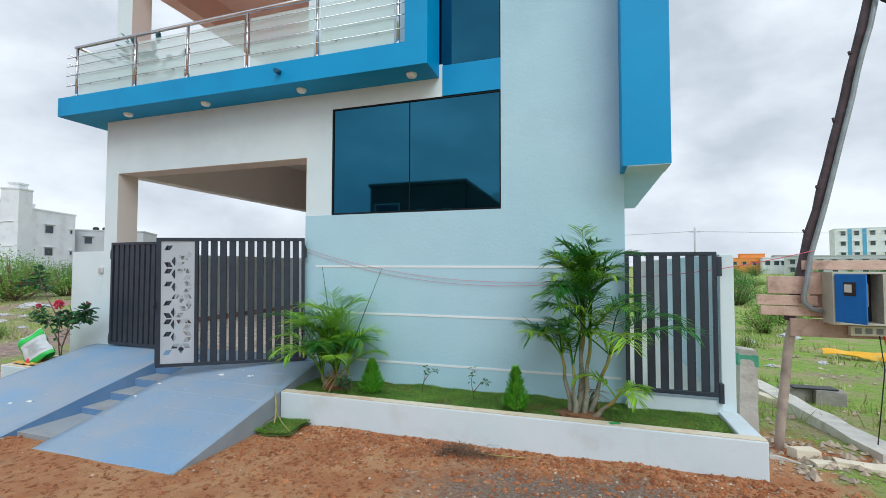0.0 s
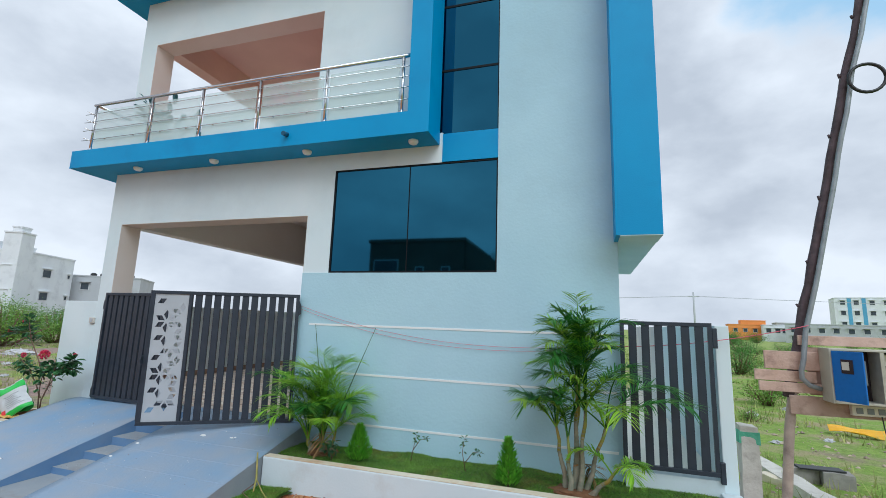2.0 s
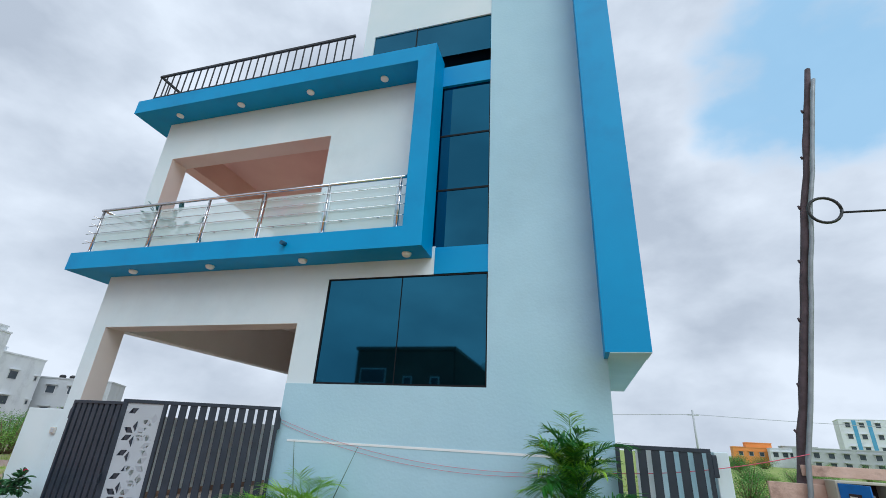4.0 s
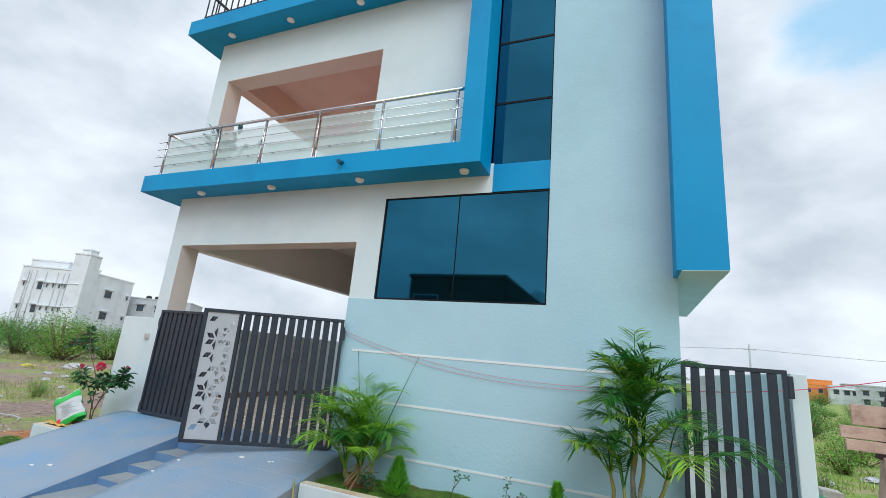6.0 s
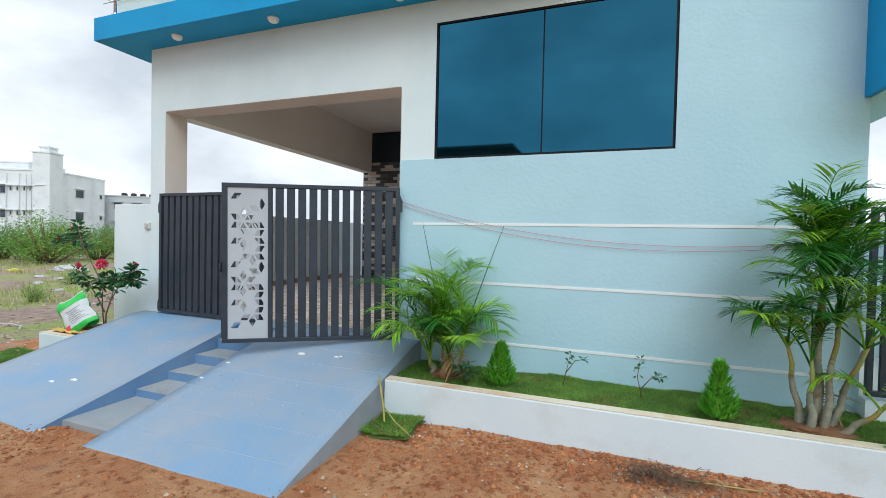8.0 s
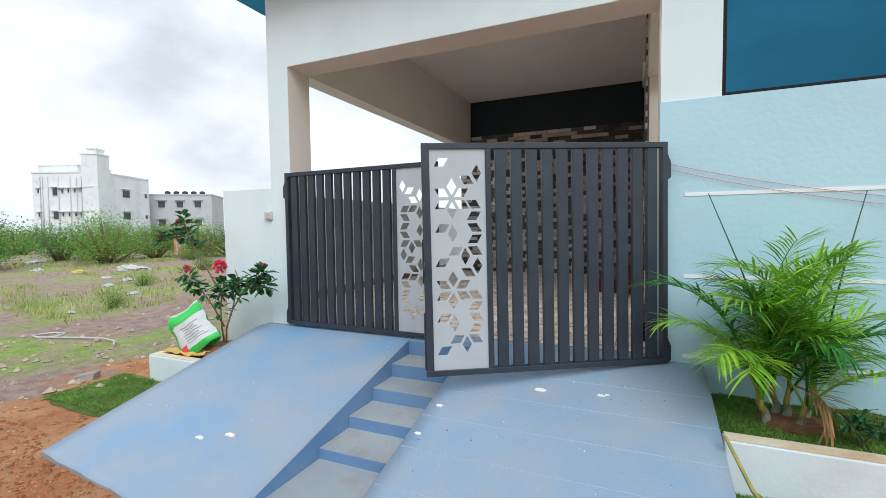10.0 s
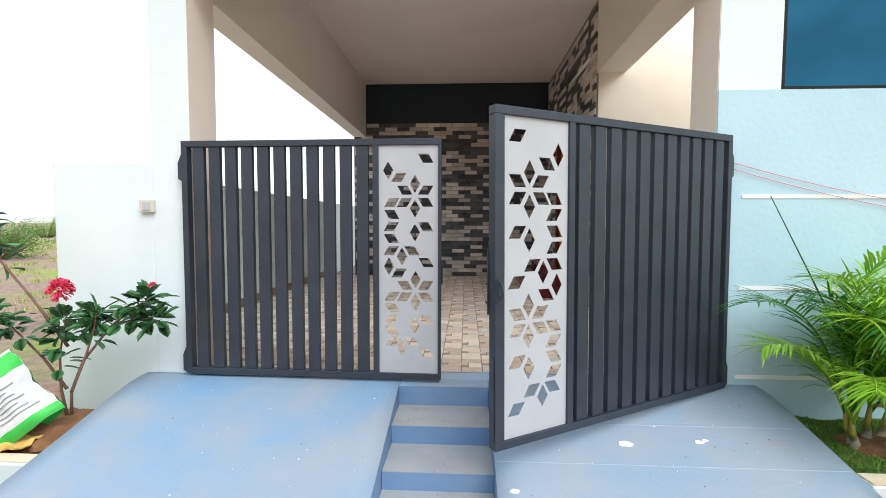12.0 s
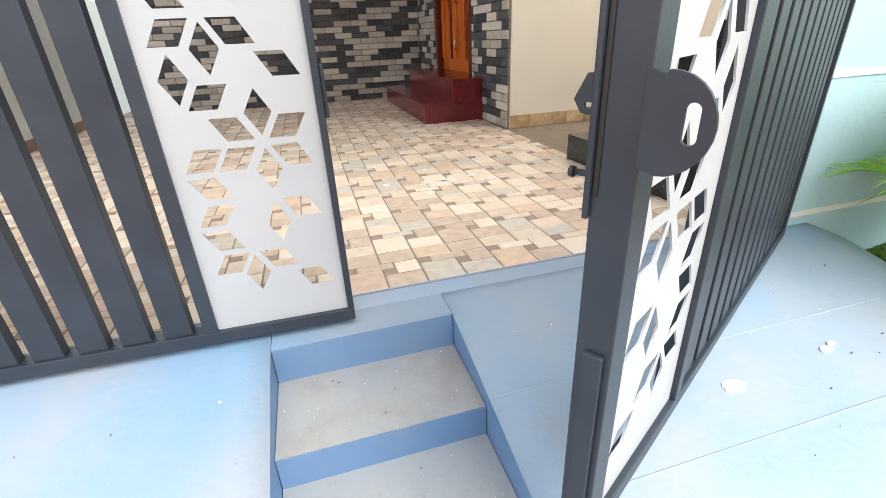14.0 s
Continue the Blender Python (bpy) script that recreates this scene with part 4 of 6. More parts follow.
shrub(-8.03, 4.97, 0.33, (
    ((0.02, 0, 0), (0.03, 0, 0.2), (0.13, 0, 0.42), (0.2, 0, 0.62), (0.22, 0, 0.72)),
    ((0.03, 0, 0.2), (0.1, 0.02, 0.4), (0.3, 0, 0.62), (0.5, 0, 0.70), (0.64, -0.02, 0.68)),
    ((0.3, 0, 0.62), (0.45, -0.02, 0.74), (0.58, 0, 0.82)),
    ((0, 0, 0), (-0.04, 0, 0.22), (-0.02, -0.02, 0.45), (0.05, -0.03, 0.72)),
    ((0, 0, 0.22), (-0.15, 0, 0.42), (-0.38, 0.02, 0.62), (-0.6, 0, 0.78)),
    ((0.02, 0, 0.5), (-0.2, 0, 0.8), (-0.45, 0, 1.1), (-0.62, 0.02, 1.42)),
    ((-0.45, 0, 1.1), (-0.6, 0.1, 1.2), (-0.95, 0, 1.18))), 0.115, 46, 21, "flowering_shrub", "flowering shrub with dark glossy leaves in the planter",
    ((0.06, -0.08, 0.88, 0.085), (0.6, 0, 0.9, 0.03), (-0.55, 0, 0.84, 0.045), (-0.98, 0, 1.2, 0.04), (-0.66, 0, 1.36, 0.04)))
shrub(-1.93, 5.05, 0.33, (((0, 0, 0), (0.03, 0, 0.16), (0.06, 0, 0.3)), ((0.02, 0, 0.12), (0.1, 0, 0.24), (0.2, 0, 0.27))), 0.045, 13, 31, "rose_plant", "thin young rose plant in the lawn")
shrub(-1.27, 4.98, 0.33, (((0, 0, 0), (-0.04, 0, 0.18), (-0.02, 0, 0.33)), ((-0.01, 0, 0.08), (0.08, 0, 0.2), (0.17, 0, 0.2))), 0.045, 14, 32, "rose_plant", "thin young rose plant in the lawn")
shrub(-2.75, 4.72, 0.33, (((0, 0, 0), (-0.02, 0, 0.1), (0.0, 0, 0.2)), ((0, 0, 0.03), (0.07, -0.02, 0.12)), ((0, 0, 0.03), (-0.08, -0.02, 0.14))), 0.06, 16, 33, "low_plant", "low leafy plant beside the palm")


# ---- lawn in the planter ----
def lawn(name, x0, x1, y0, y1, z, count, label, seed, ragged=0.0):
    """A bumpy bed of turf with many short blades on it."""
    rng = random.Random(seed)
    nx, ny = max(int((x1 - x0) / 0.06), 3), max(int((y1 - y0) / 0.06), 3)
    hz = lambda x, y: z + 0.03 * noise.noise((x * 2.2, y * 2.2, seed)) + 0.012 * noise.noise((x * 8, y * 8, seed))
    vs, fs = [], []
    for j in range(ny + 1):
        for i in range(nx + 1):
            x, y = x0 + (x1 - x0) * i / nx, y0 + (y1 - y0) * j / ny
            edge = i in (0, nx) or j in (0, ny)
            if ragged:
                x, y = x + ragged * noise.noise((x * 5, y * 5, 1)), y + ragged * noise.noise((x * 5, y * 5, 8))
            vs.append((x, y, hz(x, y) - (0.035 if edge and ragged else 0)))
    fs = [(j * (nx + 1) + i, j * (nx + 1) + i + 1, (j + 1) * (nx + 1) + i + 1, (j + 1) * (nx + 1) + i) for j in range(ny) for i in range(nx)]
    me = bpy.data.meshes.new(name)
    me.from_pydata(vs, [], fs)
    me.polygons.foreach_set("use_smooth", [True] * len(fs))
    me.materials.append(LAWN)
    tagged(new(name, me), label, "lawn", kind="structure")
    bv, bf = [], []
    for k in range(count):
        x, y = rng.uniform(x0, x1), rng.uniform(y0, y1)
        if noise.noise((x * 2.3, y * 2.3, seed + 4)) < -0.5 and rng.random() < 0.7:
            continue
        b, a, h, w = hz(x, y) - 0.004, rng.uniform(0, 6.28), rng.uniform(0.007, 0.024), 0.0032
        c, s, lx, ly = math.cos(a) * w, math.sin(a) * w, rng.uniform(-0.02, 0.02), rng.uniform(-0.02, 0.02)
        i = len(bv)
        bv += [(x - c, y - s, b), (x + c, y + s, b), (x + lx, y + ly, b + h)]
        bf.append((i, i + 1, i + 2))
    bm = bpy.data.meshes.new("grass_blades")
    bm.from_pydata(bv, [], bf)
    bm.materials.append(BLADE)
    tagged(new("grass_blades", bm), "short green turf blades", "grass", kind="stuff")


lawn("lawn", -3.46, 1.20, 4.56, 5.34, 0.325, 75000, "green turf bed inside the white planter", 4)
lawn("turf_patch", -3.46, -3.05, 4.02, 4.44, 0.07, 8000, "loose square of turf beside the ramp", 6, 0.05)
lawn("turf_patch", -9.0, -7.85, 3.75, 4.5, 0.07, 14000, "strip of turf beside the ramp", 7, 0.12)
solid("planter_soil", boxes((-8.52, 4.62, 0.0, -7.765, 5.35, 0.25)), SOIL, "brown soil in the small planter", "soil", kind="structure")
mound = bmesh.new()
bmesh.ops.create_icosphere(mound, subdivisions=3, radius=1)
for v in mound.verts:
    v.co = Vector((v.co.x * 0.3, v.co.y * 0.28, max(v.co.z, -0.2) * 0.13)) * (1 + 0.25 * noise.noise(v.co * 3))
ob = solid("soil_mound", mound, SOIL, "heap of brown soil round the shrub", "soil")
ob.location = (-8.02, 4.97, 0.25)

for px_, py_, pr in ((-3.02, 4.95, 0.2), (-0.12, 4.79, 0.24)):
    mound = bmesh.new()
    bmesh.ops.create_icosphere(mound, subdivisions=3, radius=1)
    for v in mound.verts:
        v.co = Vector((v.co.x * pr, v.co.y * pr * 0.75, max(v.co.z, -0.5) * 0.05)) * (1 + 0.35 * noise.noise(v.co * 3 + Vector((px_, 0, 0))))
    ob = solid("soil_mound", mound, SOIL, "ring of reddish soil round the palm's foot", "soil")
    ob.location = (px_, py_, 0.318)

# fertiliser bag
BAGW = mat("white_woven_bag", lin("C8CCCE"), lin("D8DADA"), 12, 0.55, bump=0.3, bscale=30)
BAGG = mat("green_bag_print", lin("34B848"), lin("48C858"), 8, 0.5, bump=0.2)
BAGR = mat("red_bag_print", lin("D83038"), lin("E04048"), 8, 0.5)
INK = mat("grey_print_ink", lin("7C8488"), lin("8A9094"), 8, 0.6)
JUTE = mat("yellow_sack_cloth", lin("C8A050"), lin("D8B468"), 10, 0.9, bump=0.4)


def bag_surface(u, v):
    """A point on the front (y < 0) of the lying bag: u across, v up, both 0 to 1."""
    c = lambda q: 1 - abs(2 * min(max(q, 0), 1) - 1) ** 4
    bulge = 0.12 * c(u) * (0.35 + 0.65 * c(0.06 + 0.9 * v))
    crease = 0.022 * noise.noise((u * 4, v * 5, 2)) + 0.012 * noise.noise((u * 11, v * 9, 5))
    wide = 0.46 - 0.05 * v + 0.02 * math.sin(8 * v + 1)
    return Vector(((u - 0.5) * wide + 0.018 * noise.noise((u * 3, v * 7, 8)), -bulge - crease, v * 0.5 + 0.03 * math.sin(u * 6 + 0.5) * v + 0.025 * noise.noise((u * 6, v * 2, 4)) * v))


bag = thing("fertiliser_bag", "half-empty white and green printed bag leaning on the planter", "bag", m=pose(-8.08, 4.76, 0.34, -16, -40, 20))


def bag_patch(name, u0, u1, v0, v1, m, off, label="", back=False):
    bm = bmesh.new()
    n = 14
    g = []
    for j in range(n + 1):
        row = []
        for i in range(n + 1):
            p = bag_surface(u0 + (u1 - u0) * i / n, v0 + (v1 - v0) * j / n)
            row.append(bm.verts.new((p.x, -p.y * 0.8 + 0.004 if back else p.y - off, p.z)))
        g.append(row)
    for j in range(n):
        for i in range(n):
            bm.faces.new((g[j][i], g[j][i + 1], g[j + 1][i + 1], g[j + 1][i])).smooth = True
    part(name, bm, m, bag, label)


bag_patch("front", 0, 1, 0, 1, BAGW, 0.0, "white woven bag front")
bag_patch("back", 0, 1, 0, 1, BAGG, 0.0, "green bag back", True)
bag_patch("print", 0.0, 1, 0.72, 0.96, BAGG, 0.004, "green printed top of the bag")
bag_patch("print", 0.0, 1, 0.0, 0.12, BAGG, 0.004, "green printed hem")
bag_patch("print", 0.0, 0.16, 0.12, 0.72, BAGG, 0.004, "green printed edge")
bag_patch("print", 0.1, 0.36, 0.10, 0.24, BAGR, 0.006, "red printed patch")
for k in range(7):
    bag_patch("text_bar", 0.42, 0.90 - 0.05 * (k % 3), 0.22 + k * 0.06, 0.235 + k * 0.06, INK, 0.006, "unreadable grey printed line")
sack = thing("sack_cloth", "crumpled yellow sack under the bag", "sack", m=pose(-8.26, 4.80, 0.30))
bm = bmesh.new()
bmesh.ops.create_grid(bm, x_segments=18, y_segments=14, size=1)
for v in bm.verts:
    v.co = Vector((v.co.x * 0.26, v.co.y * 0.2, 0.035 + 0.035 * noise.noise((v.co.x * 2.2, v.co.y * 2.2, 3)) + 0.02 * noise.noise((v.co.x * 6, v.co.y * 6, 3))))
bmesh.ops.solidify(bm, geom=bm.faces[:], thickness=0.006)
part("cloth", bm, JUTE, sack)

# ---- small fittings on the front ----
switch = thing("switch_box", "small white switch box on the gate wall", "switch", m=pose(-7.715, F, 1.75))
part("box", boxes((-0.05, -0.035, -0.045, 0.05, 0, 0.045), bevel=0.006), mat("ivory_switch_cover", lin("C8C4BA"), lin("D0CCC2"), 8, 0.4), switch)
part("rocker", boxes((-0.022, -0.042, -0.03, 0.03, -0.035, 0.03), bevel=0.003), PANEL, switch)
REDW = mat("red_white_wire", lin("D04A64"), lin("E06C82"), 30, 0.5)


def sag(a, b, drop, n=18):
    a, b = Vector(a), Vector(b)
    return [a.lerp(b, k / n) + Vector((0, 0, -drop * 4 * (k / n) * (1 - k / n))) for k in range(n + 1)]


for k, (za, zb, dr) in enumerate(((2.06, 1.72, 0.22), (2.02, 1.70, 0.24))):
    w = thing("wire", "thin red and white wire slung along the stucco wall", "wire", "temporary wires")
    part("strand", tubes((sag((-3.74, F - 0.025, za), (0.3, F - 0.03, zb), dr), 0.002), sides=5), REDW, w)
w = thing("wire", "thin red wire strung past the side gate to the meter board", "wire", "temporary wires")
part("strand", tubes((sag((0.3, F - 0.05, 1.70), (2.0, 5.14, 1.98), 0.05), 0.004), sides=5), REDW, w)
for x0, x1, z1 in ((-3.12, -3.46, 1.82), (-2.86, -2.57, 1.80)):
    rod = thing("bare_palm_stalk", "thin dark bare stalk rising from the palm", "stalk")
    part("stalk", tubes((((x0, 5.0, 0.8), ((x0 + x1) / 2, 5.15, (0.8 + z1) / 2 + 0.02), (x1, 5.28, z1)), [0.006, 0.005, 0.003]), sides=6), mat("dark_green_stalk", lin("34502E"), lin("3E5A36"), 8, 0.6), rod)
cane = thing("dry_stick", "split dry bamboo stick leaning on the planter", "stick")
BAMBOO = mat("dry_bamboo", lin("B8A060"), lin("8A9048"), 14, 0.7)
part("stick", tubes((((-3.47, 4.37, 0.42), (-3.36, 4.25, 0.20), (-3.28, 4.12, 0.13)), [0.009, 0.011, 0.008]), sides=6), BAMBOO, cane)
part("twig", tubes((((-3.36, 4.25, 0.2), (-3.2, 4.15, 0.13), (-2.98, 4.0, 0.10)), [0.007, 0.006, 0.003]), sides=5), BAMBOO, cane)
part("twig", tubes((((-3.34, 4.24, 0.18), (-3.36, 4.05, 0.13), (-3.15, 3.95, 0.11)), [0.006, 0.005, 0.003]), sides=5), TWIG, cane)
dry = thing("dry_weeds", "heap of dry brown plant stalks on the earth", "weeds", m=pose(-1.2, 4.15, 0.04))
rng = random.Random(9)
bm = bmesh.new()
for k in range(260):
    a = rng.uniform(0, 6.28)
    blade(bm, Vector((rng.gauss(0, 0.14), rng.gauss(0, 0.07), rng.uniform(0.0, 0.08))), Vector((math.cos(a), math.sin(a) * 0.7, rng.uniform(-0.1, 0.5))), rng.uniform(0.06, 0.16), 0.007, 0.3)
part("stick", tubes((((0.15, 0.03, 0.03), (0.4, 0.06, 0.025), (0.62, 0.09, 0.02)), [0.006, 0.006, 0.004]), sides=5), BAMBOO, dry, "thin bare stick")
part("stalks", bm, mat("dry_dark_stalks", lin("4A3A30"), lin("6C5846"), 12, 0.9, per="island"), dry)
SPLASH = mat("white_paint_splash", lin("E6E6E2"), lin("EEEEEA"), 12, 0.6)
for x, y, r in ((-4.56, 4.69, 0.03), (-4.15, 4.72, 0.018), (-4.11, 4.735, 0.012), (-6.7, 3.62, 0.025), (-5.2, 4.35, 0.02), (-5.22, 4.05, 0.018), (-6.5, 3.7, 0.03)):
    bm = bmesh.new()
    n = 14
    pts = [(x + r * (1.3 + 0.7 * noise.noise((math.cos(a) * 1.5, math.sin(a) * 1.5, x))) * math.cos(a), y + r * 0.6 * (1 + 0.8 * noise.noise((math.cos(a) * 2, math.sin(a) * 2, y))) * math.sin(a)) for a in (2 * math.pi * k / n for k in range(n))]
    top = [bm.verts.new((a, b, rz(b) + 0.0055)) for a, b in pts]
    low = [bm.verts.new((a, b, rz(b) + 0.0)) for a, b in pts]
    bm.faces.new(top)
    for k in range(n):
        bm.faces.new((top[k - 1], low[k - 1], low[k], top[k]))
    bmesh.ops.recalc_face_normals(bm, faces=bm.faces[:])
    solid("paint_splash", bm, SPLASH, "dried white paint splash on the ramp", "paint splash", "paint splashes")

rng = random.Random(41)
for k in range(16):
    x, y, r = -4.9 + rng.gauss(0, 0.15), 6.62 + rng.gauss(0, 0.12), rng.uniform(0.006, 0.035)
    bm = bmesh.new()
    rim = [(x + r * rng.uniform(0.6, 1.3) * math.cos(q * 0.7), y + r * rng.uniform(0.5, 1.1) * math.sin(q * 0.7)) for q in range(9)]
    top, low = [bm.verts.new((p, q, 0.5885)) for p, q in rim], [bm.verts.new((p, q, 0.58)) for p, q in rim]
    bm.faces.new(top)
    for q in range(9):
        bm.faces.new((top[q - 1], low[q - 1], low[q], top[q]))
    bmesh.ops.recalc_face_normals(bm, faces=bm.faces[:])
    solid("plaster_flake", bm, SPLASH, "white plaster crumb trodden on the paving", "plaster", "plaster flakes")


def specks(count, m, label, seed, smin, smax):
    """Fine grit and paint crumbs lying on the steps and ramps."""
    rng = random.Random(seed)
    vs, fs = [], []
    for k in range(count):
        if rng.random() < 0.6:
            st = rng.randrange(len(STEPS) - 1)
            x, y = rng.uniform(-5.88, -5.295), rng.uniform(STEPS[st + 1][0] + 0.01, STEPS[st][0] - 0.01)
            z = STEPS[st][1]
        else:
            x, y = rng.choice((rng.uniform(-7.6, -5.95), rng.uniform(-5.25, -3.6))), rng.uniform(3.6, 5.15)
            z = rz(y) + 0.005
        r0, a, i, n = smin + (smax - smin) * rng.random() ** 3, rng.uniform(0, 6.28), len(vs), 5
        ring = [(x + r0 * rng.uniform(0.6, 1.3) * math.cos(a + 6.283 * j / n), y + r0 * rng.uniform(0.4, 1.1) * math.sin(a + 6.283 * j / n)) for j in range(n)]
        vs += [(p, q, z - 0.003) for p, q in ring] + [(x, y, z + 0.003 + r0 * 0.25)]
        fs += [(i + j, i + (j + 1) % n, i + n) for j in range(n)]
    me = bpy.data.meshes.new("grit")
    me.from_pydata(vs, [], fs)
    me.materials.append(m)
    tagged(new("grit", me), label, "grit", kind="stuff")


specks(260, SPLASH, "white paint crumbs on the steps and ramps", 5, 0.001, 0.006)
specks(130, TWIG, "brown leaf and grit crumbs on the steps", 6, 0.001, 0.007)

# ---- porch: red steps, door, black stair ----
RED = mat("polished_red_granite", lin("6E2028"), lin("7E2A32"), 40, 0.18, bump=0.02, stain=lin("581820"), sscale=12, samount=0.5)
GRAN = mat("polished_black_granite", lin("1C2226"), lin("2C3438"), 60, 0.2)
rs = thing("door_steps", "two polished dark red granite steps below the door", "steps")
part("lower_step", boxes((-4.49, 8.6, 0.55, -3.8, 10.85, 0.765), bevel=0.004), RED, rs)
part("lower_tread", boxes((-4.51, 8.58, 0.765, -4.16, 10.87, 0.79), bevel=0.004), RED, rs)
part("upper_step", boxes((-4.18, 8.61, 0.765, -3.8, 10.6, 0.985), bevel=0.004), RED, rs)
part("upper_tread", boxes((-4.2, 8.58, 0.985, -3.6, 10.62, 1.01), bevel=0.004), RED, rs)
WOOD = mat("orange_varnished_teak", lin("D4661C"), lin("E47A28"), 3, 0.28, bump=0.08, bscale=30, stain=lin("8E3E12"), sscale=4, samount=0.6)
WOODD = mat("dark_teak_inlay", lin("5A2410"), lin("6A2C14"), 4, 0.3)
door = thing("door_1", "varnished orange teak front door with dark inlays", "door", m=pose(0.03, 0, 0))
door["kind"] = "structure"
part("door_frame", boxes((-3.88, 8.925, 1.01, -3.72, 9.03, 3.148), (-3.88, 10.25, 1.01, -3.72, 10.355, 3.148), (-3.88, 9.03, 3.05, -3.72, 10.25, 3.148), bevel=0.004), WOODD, door)
part("door_leaf", boxes((-3.80, 9.03, 1.012, -3.75, 10.25, 3.05)), WOOD, door)
for y0, y1 in ((9.06, 9.20), (9.33, 9.45), (9.62, 9.75), (9.92, 10.02), (10.12, 10.22)):
    part("door_panel", boxes((-3.825, y0, 1.15, -3.80, y1, 2.95), bevel=0.006), WOOD, door)
for y0 in (9.24, 9.84):
    part("inlay", boxes((-3.812, y0, 1.15, -3.80, y0 + 0.05, 2.95)), WOODD, door)
part("door_handle", tubes((((-3.83, 9.52, 1.75), (-3.88, 9.52, 1.78), (-3.88, 9.52, 1.98), (-3.83, 9.52, 2.02)), 0.012), sides=8), STEEL, door, "steel door handle")
part("door_handle", tubes((((-3.83, 9.54, 1.25), (-3.87, 9.54, 1.27), (-3.87, 9.54, 1.36), (-3.83, 9.54, 1.38)), 0.01), sides=8), STEEL, door, "steel door handle")
bs = thing("stair_flight", "polished black granite stair steps in the recess", "stairs")
for k in range(5):
    part("step", boxes((-3.93 + k * 0.28, 5.73, 0.585 if k == 0 else 0.585 + k * 0.17, -2.4, 6.74, 0.585 + (k + 1) * 0.17), bevel=0.004), GRAN, bs)
SKIRT = mat("stone_tile_skirting", lin("D0B898"), lin("B0946E"), 16, 0.5, per="object", pamount=0.35)
for k in range(12):
    part("tile", boxes((-3.81 + k * 0.2, 7.972, 0.585, -3.615 + k * 0.2, 7.985, 0.70)), SKIRT, bpy.data.objects["wall_recess_back"])
for k in range(24):
    part("tile", boxes((-8.24, 5.52 + k * 0.25, 0.585, -8.228, 5.765 + k * 0.25, 0.69)), mat("brown_skirting", lin("8A7468"), lin("9A8070"), 10, 0.6) if k == 0 else bpy.data.materials["brown_skirting"], bpy.data.objects["wall_compound_left"])
pipe = thing("conduit_pipe", "white pipe on the brick wall below the ceiling", "pipe")
part("pipe", tubes((((-3.87, 8.2, 3.75), (-3.87, 9.3, 3.75)), 0.02), sides=10), LAMP, pipe)


# ---- meter board beside the house ----
POLEW = mat("rough_grey_brown_pole", lin("4A4044"), lin("625458"), 10, 0.9, bump=0.7, bscale=30, stain=lin("40342E"), sscale=8, samount=0.6)
POSTW = mat("pale_timber_post", lin("A4948A"), lin("BCAA9C"), 10, 0.9, bump=0.6, bscale=30, stain=lin("60524A"), sscale=8, samount=0.5)
PLANK = mat("weathered_plank", lin("B89A8A"), lin("CCB0A2"), 7, 0.85, bump=0.5, bscale=40, stain=lin("5C443A"), sscale=6, samount=0.6, per="object", pamount=0.2)
CONDUIT = mat("grey_metal_conduit", lin("8A9094"), lin("9CA2A6"), 10, 0.5, 0.3, stain=lin("6A6660"), sscale=9, samount=0.5)
pole = thing("wooden_pole", "tall leaning rough wooden service pole with a cable coil", "pole")
pole_pts = [Vector((1.828 + 1.203 * k / 24 + 0.026 * noise.noise((k * 0.37, 2, 1)), 5.26 + 0.015 * noise.noise((k * 0.43, 5, 1)), 1.3 + 5.15 * k / 24)) for k in range(25)]
part("trunk", tubes((pole_pts, [0.046 - 0.0006 * k + 0.013 * noise.noise((k * 1.13, 0, 4)) for k in range(25)]), sides=10), POLEW, pole)
for k in (4, 6, 9, 12, 15, 18, 21):
    part("stub", tubes(((pole_pts[k] + Vector((-0.03, 0, 0)), pole_pts[k] + Vector((-0.05 - 0.012 * (k % 3), 0, 0.03 + 0.01 * (k % 2)))), [0.02, 0.009]), sides=6), POLEW, pole)
part("conduit", tubes(([Vector((2.06, 5.15, 1.40)), Vector((1.97, 5.15, 1.43)), Vector((1.915, 5.15, 1.49)), Vector((1.915, 5.15, 1.56)), Vector((1.94, 5.15, 1.66)), Vector((1.985, 5.17, 1.92))] + [p + Vector((0.035, -0.065, 0)) for p in pole_pts[5:24]], 0.022), sides=10), CONDUIT, pole, "grey conduit pipe tied to the pole")
ring = [Vector((2.69 + 0.15 * math.cos(a), 5.14, 4.42 + 0.15 * math.sin(a))) for a in (2 * math.pi * k / 22 for k in range(23))]
part("coil", tubes((ring, 0.016), sides=7), BLACK, pole, "black coil of service cable")
part("cable", tubes((sag((2.83, 5.14, 4.38), (9.5, 4.2, 4.9), 0.3), 0.012), sides=6), BLACK, pole, "black service cable")
for name, base, top, r in (("board_post", (1.71, 5.28, -0.05), (1.88, 5.27, 1.5), 0.042), ("board_post", (2.72, 5.33, -0.05), (2.76, 5.27, 1.85), 0.05)):
    t = thing(name, "rough round timber post carrying the meter board", "post", "board posts")
    b, e = Vector(base), Vector(top)
    part("post", tubes(([b.lerp(e, k / 6) + Vector((0.012 * noise.noise((k * 1.3, b.x, 2)), 0, 0)) for k in range(7)], [r * (1 + 0.12 * noise.noise((k * 1.7, 3, b.x))) for k in range(7)]), sides=10), POSTW, t)
board = thing("meter_board", "board of weathered planks nailed to timber posts", "board")
